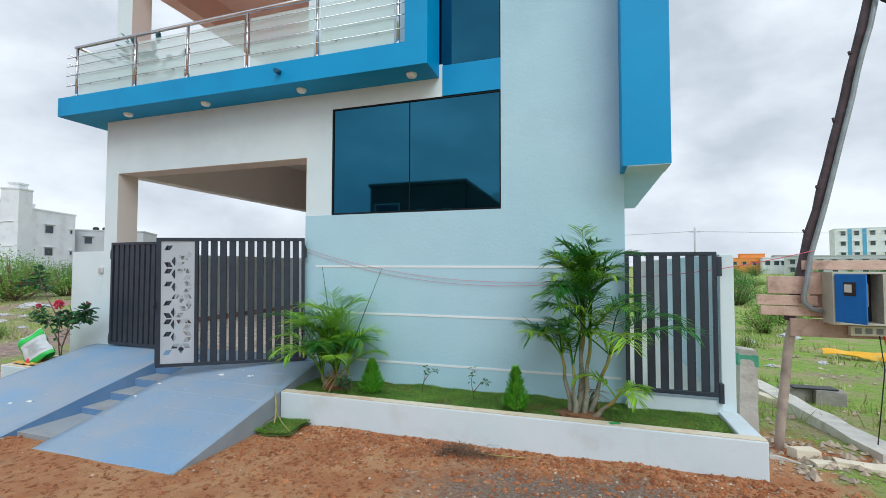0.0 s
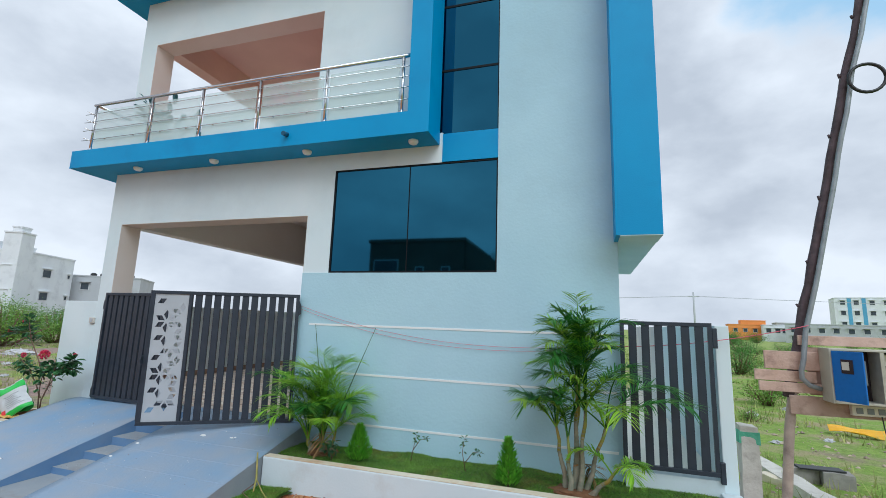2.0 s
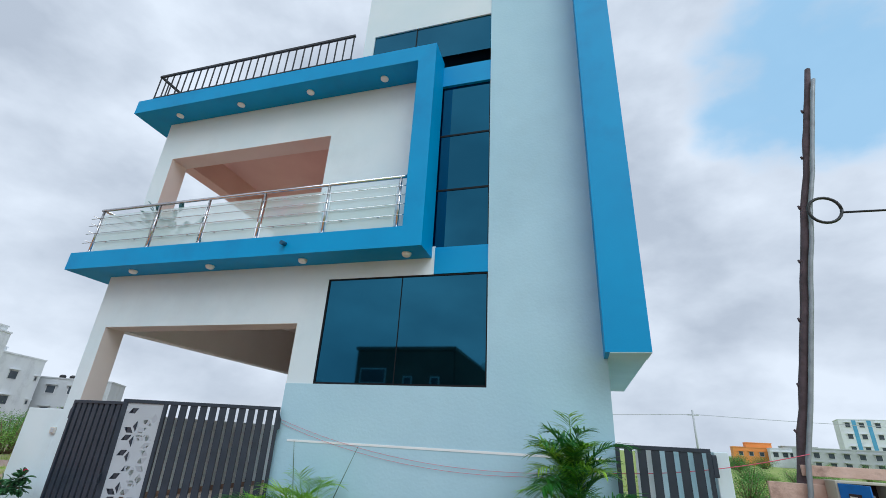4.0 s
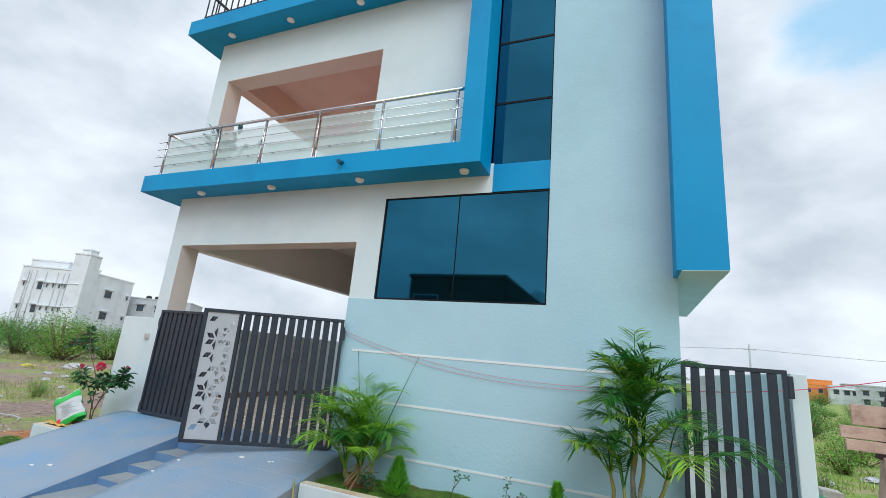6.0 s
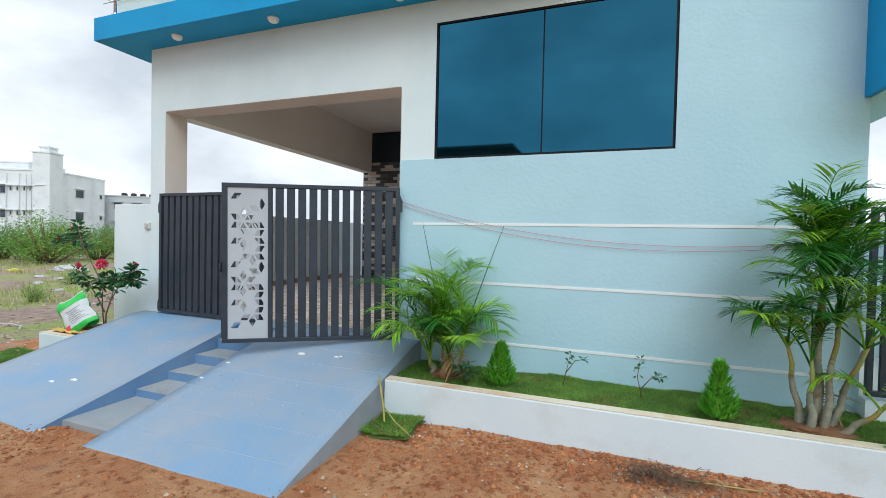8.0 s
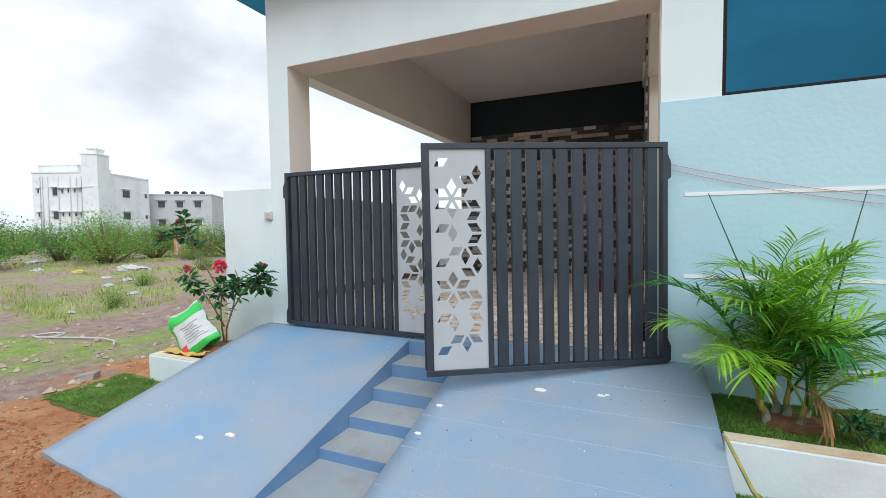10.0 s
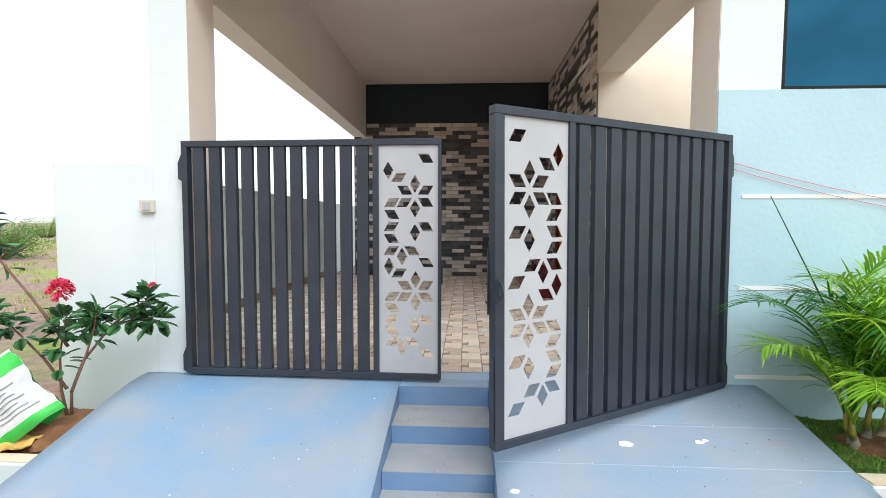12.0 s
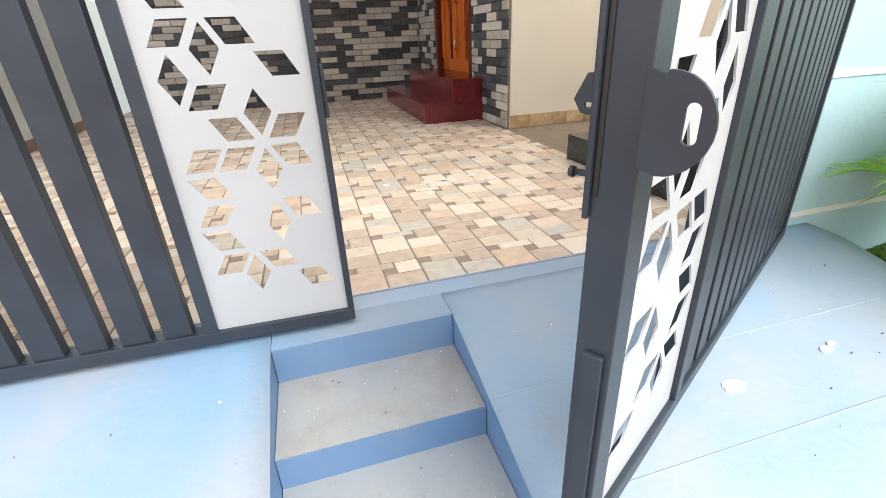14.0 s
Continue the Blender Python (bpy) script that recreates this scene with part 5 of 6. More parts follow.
for x0, x1, z0, z1 in ((1.93, 3.3, 1.80, 1.89), (1.64, 2.1, 1.56, 1.73), (1.55, 2.05, 1.45, 1.55), (1.58, 2.12, 1.35, 1.44), (1.82, 3.3, 1.16, 1.33), (2.0, 3.3, 1.34, 1.78)):
    back = 0.028 if z1 - z0 > 0.3 else 0.0
    bm = boxes((x0, 5.20 + back, z0, x1, 5.225 + back, z1), bevel=0.004)
    for v in bm.verts:
        v.co.z += 0.012 * noise.noise((v.co.x * 3, z0, 1))
    part("plank", bm, PLANK, board)
METERG = mat("cream_metal_cabinet", lin("B8B4A4"), lin("C4C0B0"), 6, 0.5, bump=0.1, stain=lin("8A7C68"), sscale=5, samount=0.5)
METERB = mat("blue_cabinet_door", lin("1C6CC0"), lin("2476CA"), 5, 0.45, stain=lin("184E88"), sscale=6, samount=0.4)
DARKIN = mat("dark_cabinet_inside", lin("2E2426"), lin("3A2E30"), 8, 0.8)
SOCK = mat("ivory_switch_plastic", lin("D8D4C8"), lin("E0DCD0"), 8, 0.4)
cab = thing("meter_cabinet", "cream metal meter cabinet with an open blue door", "cabinet", m=pose(2.08, 5.2, 1.30))
part("body", boxes((0, -0.2, 0, 0.02, 0, 0.48), (0.02, -0.2, 0.46, 1.0, 0, 0.48), (0.02, -0.2, 0, 1.0, 0, 0.02), (0.98, -0.2, 0.02, 1.0, 0, 0.46), bevel=0.004), METERG, cab)
part("back_panel", boxes((0.02, -0.012, 0.02, 0.98, -0.002, 0.46)), DARKIN, cab)
dl = part("door", boxes((0.0, -0.016, 0, 0.26, 0, 0.43), bevel=0.004), METERB, cab, "blue painted cabinet door, ajar")
dl.matrix_local = pose(0.025, -0.2, 0.03, 0, 0, -62)
part("meter_window", boxes((0.08, -0.022, 0.24, 0.18, -0.016, 0.36), bevel=0.002), DARKIN, dl, "dark framed meter window")
part("meter_face", boxes((0.09, -0.025, 0.27, 0.15, -0.022, 0.34)), SOCK, dl, "pale meter face")
part("divider", boxes((0.37, -0.198, 0.02, 0.40, -0.012, 0.46)), METERG, cab)
part("meter", boxes((0.17, -0.13, 0.16, 0.3, -0.012, 0.38), bevel=0.01), INK, cab, "grey electricity meter")
for x, z in ((0.42, 0.12), (0.50, 0.12), (0.44, 0.34), (0.56, 0.34)):
    part("fuse_box", boxes((x, -0.09, z, x + 0.065, -0.012, z + 0.1), bevel=0.006), SOCK, cab, "ivory fuse holder")
sw = thing("switch_strip", "ivory strip of sockets under the meter cabinet", "sockets", m=pose(2.27, 5.195, 1.19))
part("plate", boxes((0, -0.05, 0, 0.36, 0, 0.09), bevel=0.005), SOCK, sw)
for k in range(4):
    part("switch", boxes((0.03 + k * 0.08, -0.056, 0.02, 0.08 + k * 0.08, -0.05, 0.07), bevel=0.002), INK, sw)
lead = thing("loose_wire", "red and black wires hanging from the sockets", "wire")
part("strand", tubes((((2.5, 5.12, 1.2), (2.54, 5.1, 0.98), (2.5, 5.1, 0.75), (2.56, 5.1, 0.55), (2.52, 5.15, 0.25)), 0.006), sides=5), mat("red_wire", lin("C03028"), lin("D04038"), 9, 0.5), lead)
part("strand", tubes((((2.47, 5.12, 1.2), (2.49, 5.1, 0.9), (2.46, 5.1, 0.6), (2.47, 5.2, 0.2)), 0.005), sides=5), BLACK, lead)

# stones and concrete beside the house
GRANITE = mat("rough_grey_granite", lin("CCC6BE"), lin("DAD6CE"), 9, 0.9, bump=0.7, bscale=30, stain=lin("8A8078"), sscale=5, samount=0.5)
CONC = mat("rough_concrete", lin("8C8884"), lin("A29E98"), 12, 0.95, bump=0.6, bscale=30, stain=lin("6C645C"), sscale=6, samount=0.5)
GREENP = mat("faded_green_paint", lin("58B090"), lin("70BEA0"), 14, 0.8, bump=0.5)


def rough_box(sx, sy, sz, amount, seed, cuts=4):
    bm = boxes((-sx / 2, -sy / 2, 0, sx / 2, sy / 2, sz))
    bmesh.ops.subdivide_edges(bm, edges=bm.edges[:], cuts=cuts, use_grid_fill=True)
    for v in bm.verts:
        v.co += amount * Vector((noise.noise(v.co * 5 + Vector((seed, 0, 0))), noise.noise(v.co * 5 + Vector((0, seed, 0))), noise.noise(v.co * 5 + Vector((0, 0, seed)))))
    return bm


post = thing("granite_post", "rough granite boundary post with a green band", "post", m=pose(1.60, 5.75, -0.05))
part("stone", rough_box(0.17, 0.16, 0.98, 0.02, 2, 6), GRANITE, post)
part("band", rough_box(0.182, 0.172, 0.12, 0.012, 2, 3), GREENP, post, "faded green painted band").location = (0, 0, 0.80)
sl = thing("granite_slab", "fallen long granite slab lying in the grass", "stone", m=pose(2.42, 6.6, -0.02, 0, 0, -83))
part("stone", rough_box(2.9, 0.24, 0.17, 0.03, 5, 7), GRANITE, sl)
for k, (x, y, a) in enumerate(((2.62, 7.35, 10), (2.96, 7.25, -4))):
    b = thing("concrete_block", "grey concrete block lying on the ground", "block", "concrete blocks", pose(x, y, 0.0, 0, 0, a))
    part("block", rough_box(0.32, 0.2, 0.2, 0.015, k), CONC, b)
tb = thing("dark_plank", "dark flat board on top of the blocks", "plank", m=pose(2.85, 7.3, 0.205, 0, 0, 3))
part("board", boxes((-0.30, -0.10, 0, 0.2, 0.08, 0.02), bevel=0.004), BLACK, tb)
for x, y, sx, sy, sz, a, m, lab in ((1.88, 5.12, 0.2, 0.14, 0.11, 20, PLANTER_TOP, "smooth pale boulder beside the post"), (2.3, 7.0, 0.5, 0.16, 0.12, -50, PLANTER_TOP, "long white stone in the rubble"), (1.72, 4.98, 0.3, 0.1, 0.05, -25, GRANITE, "thin broken granite strip"), (2.35, 4.95, 0.55, 0.12, 0.08, -14, PLANTER_TOP, "broken cream concrete strip"), (2.62, 4.72, 0.16, 0.14, 0.1, 30, GRANITE, "small broken grey granite stone"), (2.05, 4.98, 0.35, 0.15, 0.06, 8, PLANTER_TOP, "broken cream concrete slab"), (-9.35, 4.3, 0.22, 0.1, 0.07, 25, CONC, "dark brick lying on the earth"), (1.62, 6.4, 0.2, 0.16, 0.1, 10, GRANITE, "small broken grey granite stone")):
    s = thing("stone", lab, "stone", "loose stones", pose(x, y, 0.0, 0, 0, a))
    part("stone", rough_box(sx, sy, sz, 0.04, x, 4), m, s)
YEL = mat("yellow_plastic_sheet", lin("E8A818"), lin("F0B828"), 5, 0.45, bump=0.3, bscale=12)
ys = thing("yellow_sheet", "long twisted yellow plastic strip on the grass", "plastic sheet", m=pose(4.4, 10.9, 0.08, 0, 0, -12))
bm = bmesh.new()
bmesh.ops.create_grid(bm, x_segments=40, y_segments=5, size=1)
for v in bm.verts:
    x = (v.co.x + 1) * 1.15
    v.co = Vector((x, v.co.y * 0.14 * (0.7 + 0.4 * noise.noise((x * 2, 0, 0))), 0.06 + 0.07 * noise.noise((x * 2.4, v.co.y * 1.5, 3)) + 0.05 * v.co.y))
bmesh.ops.solidify(bm, geom=bm.faces[:], thickness=0.01)
part("sheet", bm, YEL, ys)
mk = thing("marker_stone", "small white marker stone with a yellow top", "marker", m=pose(9.4, 24, 0.0))
part("stone", boxes((-0.12, -0.1, -0.05, 0.12, 0.1, 0.62), bevel=0.02), LAMP, mk)
part("top", boxes((-0.122, -0.102, 0.62, 0.122, 0.102, 0.8), bevel=0.02), YEL, mk)


# ---- loose pebbles and clods ----
def pebbles(name, count, spots, smin, smax, m, label, seed):
    """Small angular stones strewn over stretches of ground, as one mesh."""
    rng = random.Random(seed)
    vs, fs = [], []
    octa = ((1, 0, 0), (-1, 0, 0), (0, 1, 0), (0, -1, 0), (0, 0, 1), (0, 0, -1))
    tri = ((0, 2, 4), (2, 1, 4), (1, 3, 4), (3, 0, 4), (2, 0, 5), (1, 2, 5), (3, 1, 5), (0, 3, 5))
    for k in range(count):
        x0, x1, y0, y1 = rng.choice(spots)
        x, y = rng.uniform(x0, x1), rng.uniform(y0, y1)
        s = smin + (smax - smin) * rng.random() ** 5
        a, i = rng.uniform(0, 6.28), len(vs)
        z = ground_z(x, y) + s * 0.15
        for p in octa:
            q = [c * s * rng.uniform(0.6, 1.15) for c in p]
            vs.append((x + q[0] * math.cos(a) - q[1] * math.sin(a), y + q[0] * math.sin(a) + q[1] * math.cos(a), z + q[2] * 0.7 + rng.uniform(-0.1, 0.1) * s))
        fs += [tuple(i + j for j in t) for t in tri]
    me = bpy.data.meshes.new(name)
    me.from_pydata(vs, [], fs)
    me.materials.append(m)
    tagged(new(name, me), label, "gravel", kind="stuff")


EARTHP = mat("red_earth_clods", lin("8A5232"), lin("AE744C"), 6, 0.95, per="island", pamount=0.3)
GREYP = mat("grey_road_gravel", lin("A0907E"), lin("BAAA98"), 6, 0.95, per="island", pamount=0.35)
NEAR = ((-3.4, 1.6, 3.0, 4.44), (-9, 2, 1.5, 3.3), (-3.4, 3.0, 3.6, 4.44), (-3.4, 1.4, 4.0, 4.44), (-9, -5.5, 2.4, 3.4))
pebbles("earth_clods", 24000, NEAR, 0.002, 0.03, EARTHP, "small red earth clods and pebbles", 1)
pebbles("gravel", 3600, NEAR + ((-1.5, 1.5, 3.0, 4.4),), 0.003, 0.022, GREYP, "pale grey gravel on the earth", 2)
pebbles("rubble", 2200, ((1.45, 3.4, 4.6, 8.0), (1.5, 3.2, 4.6, 5.6), (1.5, 5, 8, 12), (-16, -9, 4, 12), (-12, -8.8, 3.2, 6)), 0.01, 0.07, GREYP, "broken rubble beside the house", 3)

# ---- field plants ----
FIELD = mat("field_grass", lin("92A458"), lin("ACB06C"), 0.6, 0.8, stain=lin("C0B080"), sscale=0.35, samount=0.9, per="island", pamount=0.35)
BUSHL = leafy("field_bush_leaves", lin("649438"), lin("8CB050"), 1.5, 0.6, stain=lin("8A9A50"), sscale=0.8, samount=0.5, per="island", pamount=0.4)
BUSHD = leafy("dark_bush_leaves", lin("44782E"), lin("609442"), 1.5, 0.6, per="island", pamount=0.4)


def tufts(count, x0, x1, y0, y1, seed, hmax):
    rng = random.Random(seed)
    vs, fs = [], []
    while len(fs) < count:
        x, y = rng.uniform(x0, x1), y0 + (y1 - y0) * rng.random() ** 1.5
        if noise.noise((x * 0.35, y * 0.35, 2)) + 0.4 * noise.noise((x * 1.4, y * 1.4, 3)) < -0.05:
            continue
        for j in range(9):
            px, py = x + rng.gauss(0, 0.09), y + rng.gauss(0, 0.09)
            a, h, w, i = rng.uniform(0, 6.28), rng.uniform(0.06, hmax), 0.007 + 0.0006 * y, len(vs)
            b = ground_z(px, py) - 0.01
            vs += [(px - w * math.cos(a), py - w * math.sin(a), b), (px + w * math.cos(a), py + w * math.sin(a), b), (px + rng.gauss(0, 0.3 * h), py + rng.gauss(0, 0.3 * h), b + h)]
            fs.append((i, i + 1, i + 2))
    me = bpy.data.meshes.new("field_grass")
    me.from_pydata(vs, [], fs)
    me.materials.append(FIELD)
    tagged(new("field_grass", me), "patchy green and straw grass of the field", "grass", kind="stuff")


tufts(30000, -45, -9.4, 6.0, 40, 1, 0.2)
tufts(22000, 1.7, 30, 6.2, 45, 2, 0.22)


def bush_thing(seed, w, h, count, leafm, size, label):
    """A bush: several stems and a ragged crown of separate small leaves in clumps."""
    rng = random.Random(seed)
    t = thing("bush", label, "bush", "field bushes", pose(0, 0, -50))
    bm, sb = bmesh.new(), bmesh.new()
    for k in range(15):
        a, rr = rng.uniform(0, 6.28), w * 0.5 * math.sqrt(rng.random())
        tip = Vector((rr * math.cos(a), rr * math.sin(a), h * rng.uniform(0.45, 1.0) * (1 - 0.45 * (rr / (w * 0.5)) ** 2)))
        tube(sb, (Vector((tip.x * 0.15, tip.y * 0.15, 0)), Vector((tip.x * 0.55, tip.y * 0.55, tip.z * 0.5)), tip), [0.025 * h, 0.016 * h, 0.005], 5)
        for j in range(count // 15):
            u = rng.uniform(0.25, 1.05)
            q = Vector((tip.x * (0.3 + 0.7 * u), tip.y * (0.3 + 0.7 * u), tip.z * u)) + Vector((rng.gauss(0, 0.1 * w), rng.gauss(0, 0.1 * w), rng.gauss(0, 0.06 * h)))
            if q.z < 0.02:
                continue
            d = Vector((rng.uniform(-1, 1), rng.uniform(-1, 1), rng.uniform(-0.3, 0.9)))
            s = d.cross(Vector((rng.uniform(-1, 1), rng.uniform(-1, 1), 1))).normalized() * size * 0.3
            d = d.normalized() * size * rng.uniform(0.6, 1.3)
            vs = [bm.verts.new(q), bm.verts.new(q + d * 0.5 + s), bm.verts.new(q + d), bm.verts.new(q + d * 0.5 - s)]
            bm.faces.new(vs)
    part("stem", sb, TWIG, t)
    part("crown", bm, leafm, t)
    return t


KINDS = [bush_thing(1, 2.6, 2.0, 5200, BUSHL, 0.065, "dense green field bush"), bush_thing(2, 3.4, 2.3, 5600, BUSHD, 0.075, "dark green thorny bush"), bush_thing(3, 1.6, 1.1, 1300, BUSHL, 0.07, "low light green weed clump")]
rng = random.Random(77)
spots = []
for k in range(18):
    d, a = rng.uniform(27, 48), radians(rng.uniform(138, 166))
    spots.append((-2.8 + d * math.cos(a), 1.1 + d * math.sin(a), rng.choice((0, 1, 0, 2)), rng.uniform(0.55, 1.2) + 0.9 * rng.random() ** 3))
for k in range(14):
    d, a = rng.uniform(52, 75), radians(rng.uniform(135, 172))
    spots.append((-2.8 + d * math.cos(a), 1.1 + d * math.sin(a), rng.choice((0, 1)), rng.uniform(1.2, 1.8)))
for k in range(26):
    d, a = rng.uniform(30, 60), radians(rng.uniform(50, 78))
    spots.append((d * math.cos(a), d * math.sin(a), rng.choice((0, 1, 2)), rng.uniform(0.45, 0.8)))
for k in range(14):
    d, a = rng.uniform(70, 120), radians(rng.uniform(45, 80))
    spots.append((d * math.cos(a), d * math.sin(a), rng.choice((0, 1)), rng.uniform(0.9, 1.4)))
for x, y, k, s in ((-30.8, 16.6, 0, 1.45), (-29.5, 18.5, 0, 1.2), (-33, 15.5, 1, 1.2), (-27.5, 19.5, 0, 1.35), (-25.5, 20.5, 1, 1.1), (-36, 12.5, 0, 1.0), (4.6, 14.5, 2, 0.9), (5.6, 16.5, 2, 1.1), (3.8, 18, 0, 0.7), (7.5, 20, 0, 0.8), (6.5, 24, 1, 0.7), (10, 22, 2, 1.2), (-13.8, 7.1, 2, 0.45), (-17, 9.8, 2, 0.5), (-20, 14, 2, 0.8), (-12, 9, 2, 0.3), (3.3, 11.5, 2, 0.4), (2.6, 16, 2, 0.8), (3.0, 21, 0, 0.8), (4.5, 27, 1, 0.9)):
    spots.append((x, y, k, s))
for x, y, k, s in spots:
    copy_thing(KINDS[k], pose(x, y, ground_z(x, y) - 0.03, 0, 0, rng.uniform(0, 360)) @ Matrix.Diagonal((s, s, s * rng.uniform(0.85, 1.1), 1)))
for kd in KINDS:
    for o in (*kd.children_recursive, kd):
        bpy.data.objects.remove(o)

# litter on the field
LITTER = mat("white_plastic_litter", lin("B4B4B6"), lin("CACACE"), 9, 0.5)
LITY = mat("yellow_plastic_litter", lin("D8C850"), lin("E0D468"), 9, 0.5)
ORANGE = mat("orange_checked_cloth", lin("C87850"), lin("E0B090"), 6, 0.8)


def litter(x, y, r, m, label, seed):
    bm, r = bmesh.new(), r * 0.7
    bmesh.ops.create_icosphere(bm, subdivisions=3, radius=1)
    for v in bm.verts:
        n = noise.noise(v.co * 2.2 + Vector((seed, 0, 0)))
        v.co = Vector((v.co.x * r * (1 + n), v.co.y * r * 0.6 * (1 + n), max(v.co.z, -0.1) * r * 0.28 * (1 + 1.4 * noise.noise(v.co * 4 + Vector((0, seed, 0))))))
    t = thing("plastic_litter", label, "litter", "litter", pose(x, y, ground_z(x, y) + 0.01, 0, 0, seed * 40))
    part("sheet", bm, m, t)


for k, (x, y, r) in enumerate(((-23, 13.3, 0.75), (-24.2, 13.8, 0.6), (-32, 14, 0.7), (-17.9, 9.4, 0.3), (-19, 10.6, 0.3), (-20.5, 10.8, 0.25), (-15.5, 8.6, 0.2), (-27, 11.8, 0.4), (-14, 6.5, 0.14), (-29, 15.5, 0.5), (3.6, 12.5, 0.25), (4.8, 13.6, 0.35), (5.8, 14.8, 0.3), (3.1, 9.6, 0.14), (4.1, 10.2, 0.16), (6.2, 14.5, 0.5))):
    litter(x, y, r, LITTER, "crumpled white plastic litter on the field", k + 1)
litter(-24.4, 12.0, 0.4, LITY, "crumpled yellow plastic litter on the field", 30)
cl = thing("checked_cloth", "orange checked cloth hung over a low fence", "cloth", m=pose(-27.3, 19.3, 0.0, 0, 0, 50))
part("cloth", boxes((-1.0, -0.03, 0.2, 1.0, 0.03, 1.2), bevel=0.02), ORANGE, cl)
for k in range(5):
    part("band", boxes((-0.9 + k * 0.4, -0.038, 0.2, -0.82 + k * 0.4, -0.032, 1.2)), LITTER, cl)
hose = thing("white_rope", "loose white rope lying on the earth", "rope")
part("rope", tubes(([Vector((-10.9 + 0.5 * math.cos(k * 0.55) - 0.12 * k, 5.2 + 0.16 * math.sin(k * 0.9), ground_z(-10.9, 5.2) + 0.03)) for k in range(14)], 0.014), sides=6), LITTER, hose)


# ---- far buildings ----
BWHITE = mat("aged_white_building_paint", lin("DCE0E4"), lin("E4E8EA"), 0.5, 0.85, stain=lin("B4B8BC"), sscale=0.6, samount=0.5)
BGREY = mat("grey_building_render", lin("B4B8BC"), lin("C0C4C6"), 0.5, 0.9, stain=lin("90908E"), sscale=0.5, samount=0.5)
BORANGE = mat("orange_building_paint", lin("E0924C"), lin("E89E58"), 0.5, 0.85)
BBLUE = mat("light_blue_building_band", lin("5AA0C8"), lin("68ACD0"), 0.5, 0.85)
DWIN = mat("dark_window_glass", lin("39434C"), lin("46505A"), 2, 0.2)
BFRAME = mat("pale_window_frame", lin("C8CACC"), lin("D0D2D4"), 2, 0.6)


def building(name, label, m, blocks, wins, wallm, roofm=None):
    """blocks: boxes of the mass; wins: (face, a, z, w, h, depth) with face 'f' (front, y = depth) or 'r' (right, x = depth) or 'l'."""
    b = thing(name, label, "building", "distant buildings", m)
    for bl in blocks:
        part("wall", boxes(bl), wallm, b)
        x0, y0, z0, x1, y1, z1 = bl
        part("parapet", boxes((x0 - 0.08, y0 - 0.08, z1, x1 + 0.08, y1 + 0.08, z1 + 0.18)), roofm or wallm, b)
    for face, a, z, w, h, d in wins:
        if face == "f":
            wf, pn, sl = (a, d - 0.06, z, a + w, d, z + h), (a + 0.08, d - 0.075, z + 0.08, a + w - 0.08, d - 0.061, z + h - 0.08), (a - 0.15, d - 0.4, z + h + 0.05, a + w + 0.15, d, z + h + 0.15)
        elif face == "r":
            wf, pn, sl = (d, a, z, d + 0.06, a + w, z + h), (d + 0.061, a + 0.08, z + 0.08, d + 0.075, a + w - 0.08, z + h - 0.08), (d, a - 0.15, z + h + 0.05, d + 0.4, a + w + 0.15, z + h + 0.15)
        wi = part("window", boxes(wf), BFRAME, b)
        part("pane", boxes(pn), DWIN, wi)
        part("sunshade", boxes(sl), wallm, b)
    return b


L = []
for z in (3.1, 6.1):
    L += [("f", a, z, 0.85, 1.05, -0.0) for a in (-5.7, -1.2)] + [("f", a, z + 0.35, 0.35, 0.6, -0.0) for a in (-7.6, -4.6, -3.8, -3.0, -2.3, -1.8)] + [("r", 4.3, z, 1.5, 1.1, 0.0), ("r", 8.9, z + 0.2, 0.5, 0.6, 0.0)]
building("white_building", "white three-storey building beyond the field", pose(-66.6, 36.1, 0.0, 0, 0, 24), ((-8.2, 0, 0, 0, 10, 9.0), (-1.7, -0.3, 0, 0.3, 1.8, 11.2), (-9.1, 2, 0, -4, 8, 10.2), (-1.2, 0.1, 11.38, -0.1, 1.5, 11.9)), L, BWHITE)
for x in (-7.2, -6.9, -6.2, -4.9, -3.4, -2.6, -2.0):
    bb = bpy.data.objects["white_building"]
    part("drain_pipe", tubes((((x, -0.1, 0.2), (x, -0.1, 8.6)), 0.06), sides=6), BFRAME, bb)
building("cream_building", "low cream building with dark roof tanks", pose(-67.5, 49.5, 0.0, 0, 0, 38), ((-9, 0, 0, 3, 8, 7.0),), [("f", a, z, 1.1, 1.1, 0.0) for z in (2.2, 5.0) for a in (-7, -4.5, -2, 0.5)], BGREY)
for k in range(5):
    t = thing("water_tank", "round dark roof water tank", "tank", "roof tanks", pose(-67.5 + k * 0.95 - 3, 50 + k * 0.75 - 2, 7.18))
    part("tank", tubes((((0, 0, 0), (0, 0, 0.3), (0, 0, 0.45)), [0.4, 0.4, 0.2]), sides=14), BLACK, t)
building("orange_building", "orange painted building far across the field", pose(41, 140, 0.0, 0, 0, -10), ((-4.5, 0, 0, 5, 8, 4.1), (-1.5, 1, 4.2, 4, 7, 5.2)), [("f", a, 2.2, 1.0, 1.0, 0.0) for a in (-3.4, -1.2, 1.0, 3.2)], BORANGE)
building("grey_building", "unfinished grey concrete building far across the field", pose(53, 145, 0.0, 0, 0, -12), ((-3.8, 0, 0, 3.5, 8, 4.9),), [("f", a, z, 1.1, 1.2, 0.0) for z in (0.8, 3.0) for a in (-2.8, -0.6, 1.6)], BGREY)
AW = [("f", a, z, 1.2, 1.3, 0.0) for z in (1.6, 4.8, 8.0, 11.0) for a in (-5.2, -2.2, 1.2, 4.2, 7.6, 10.6)]
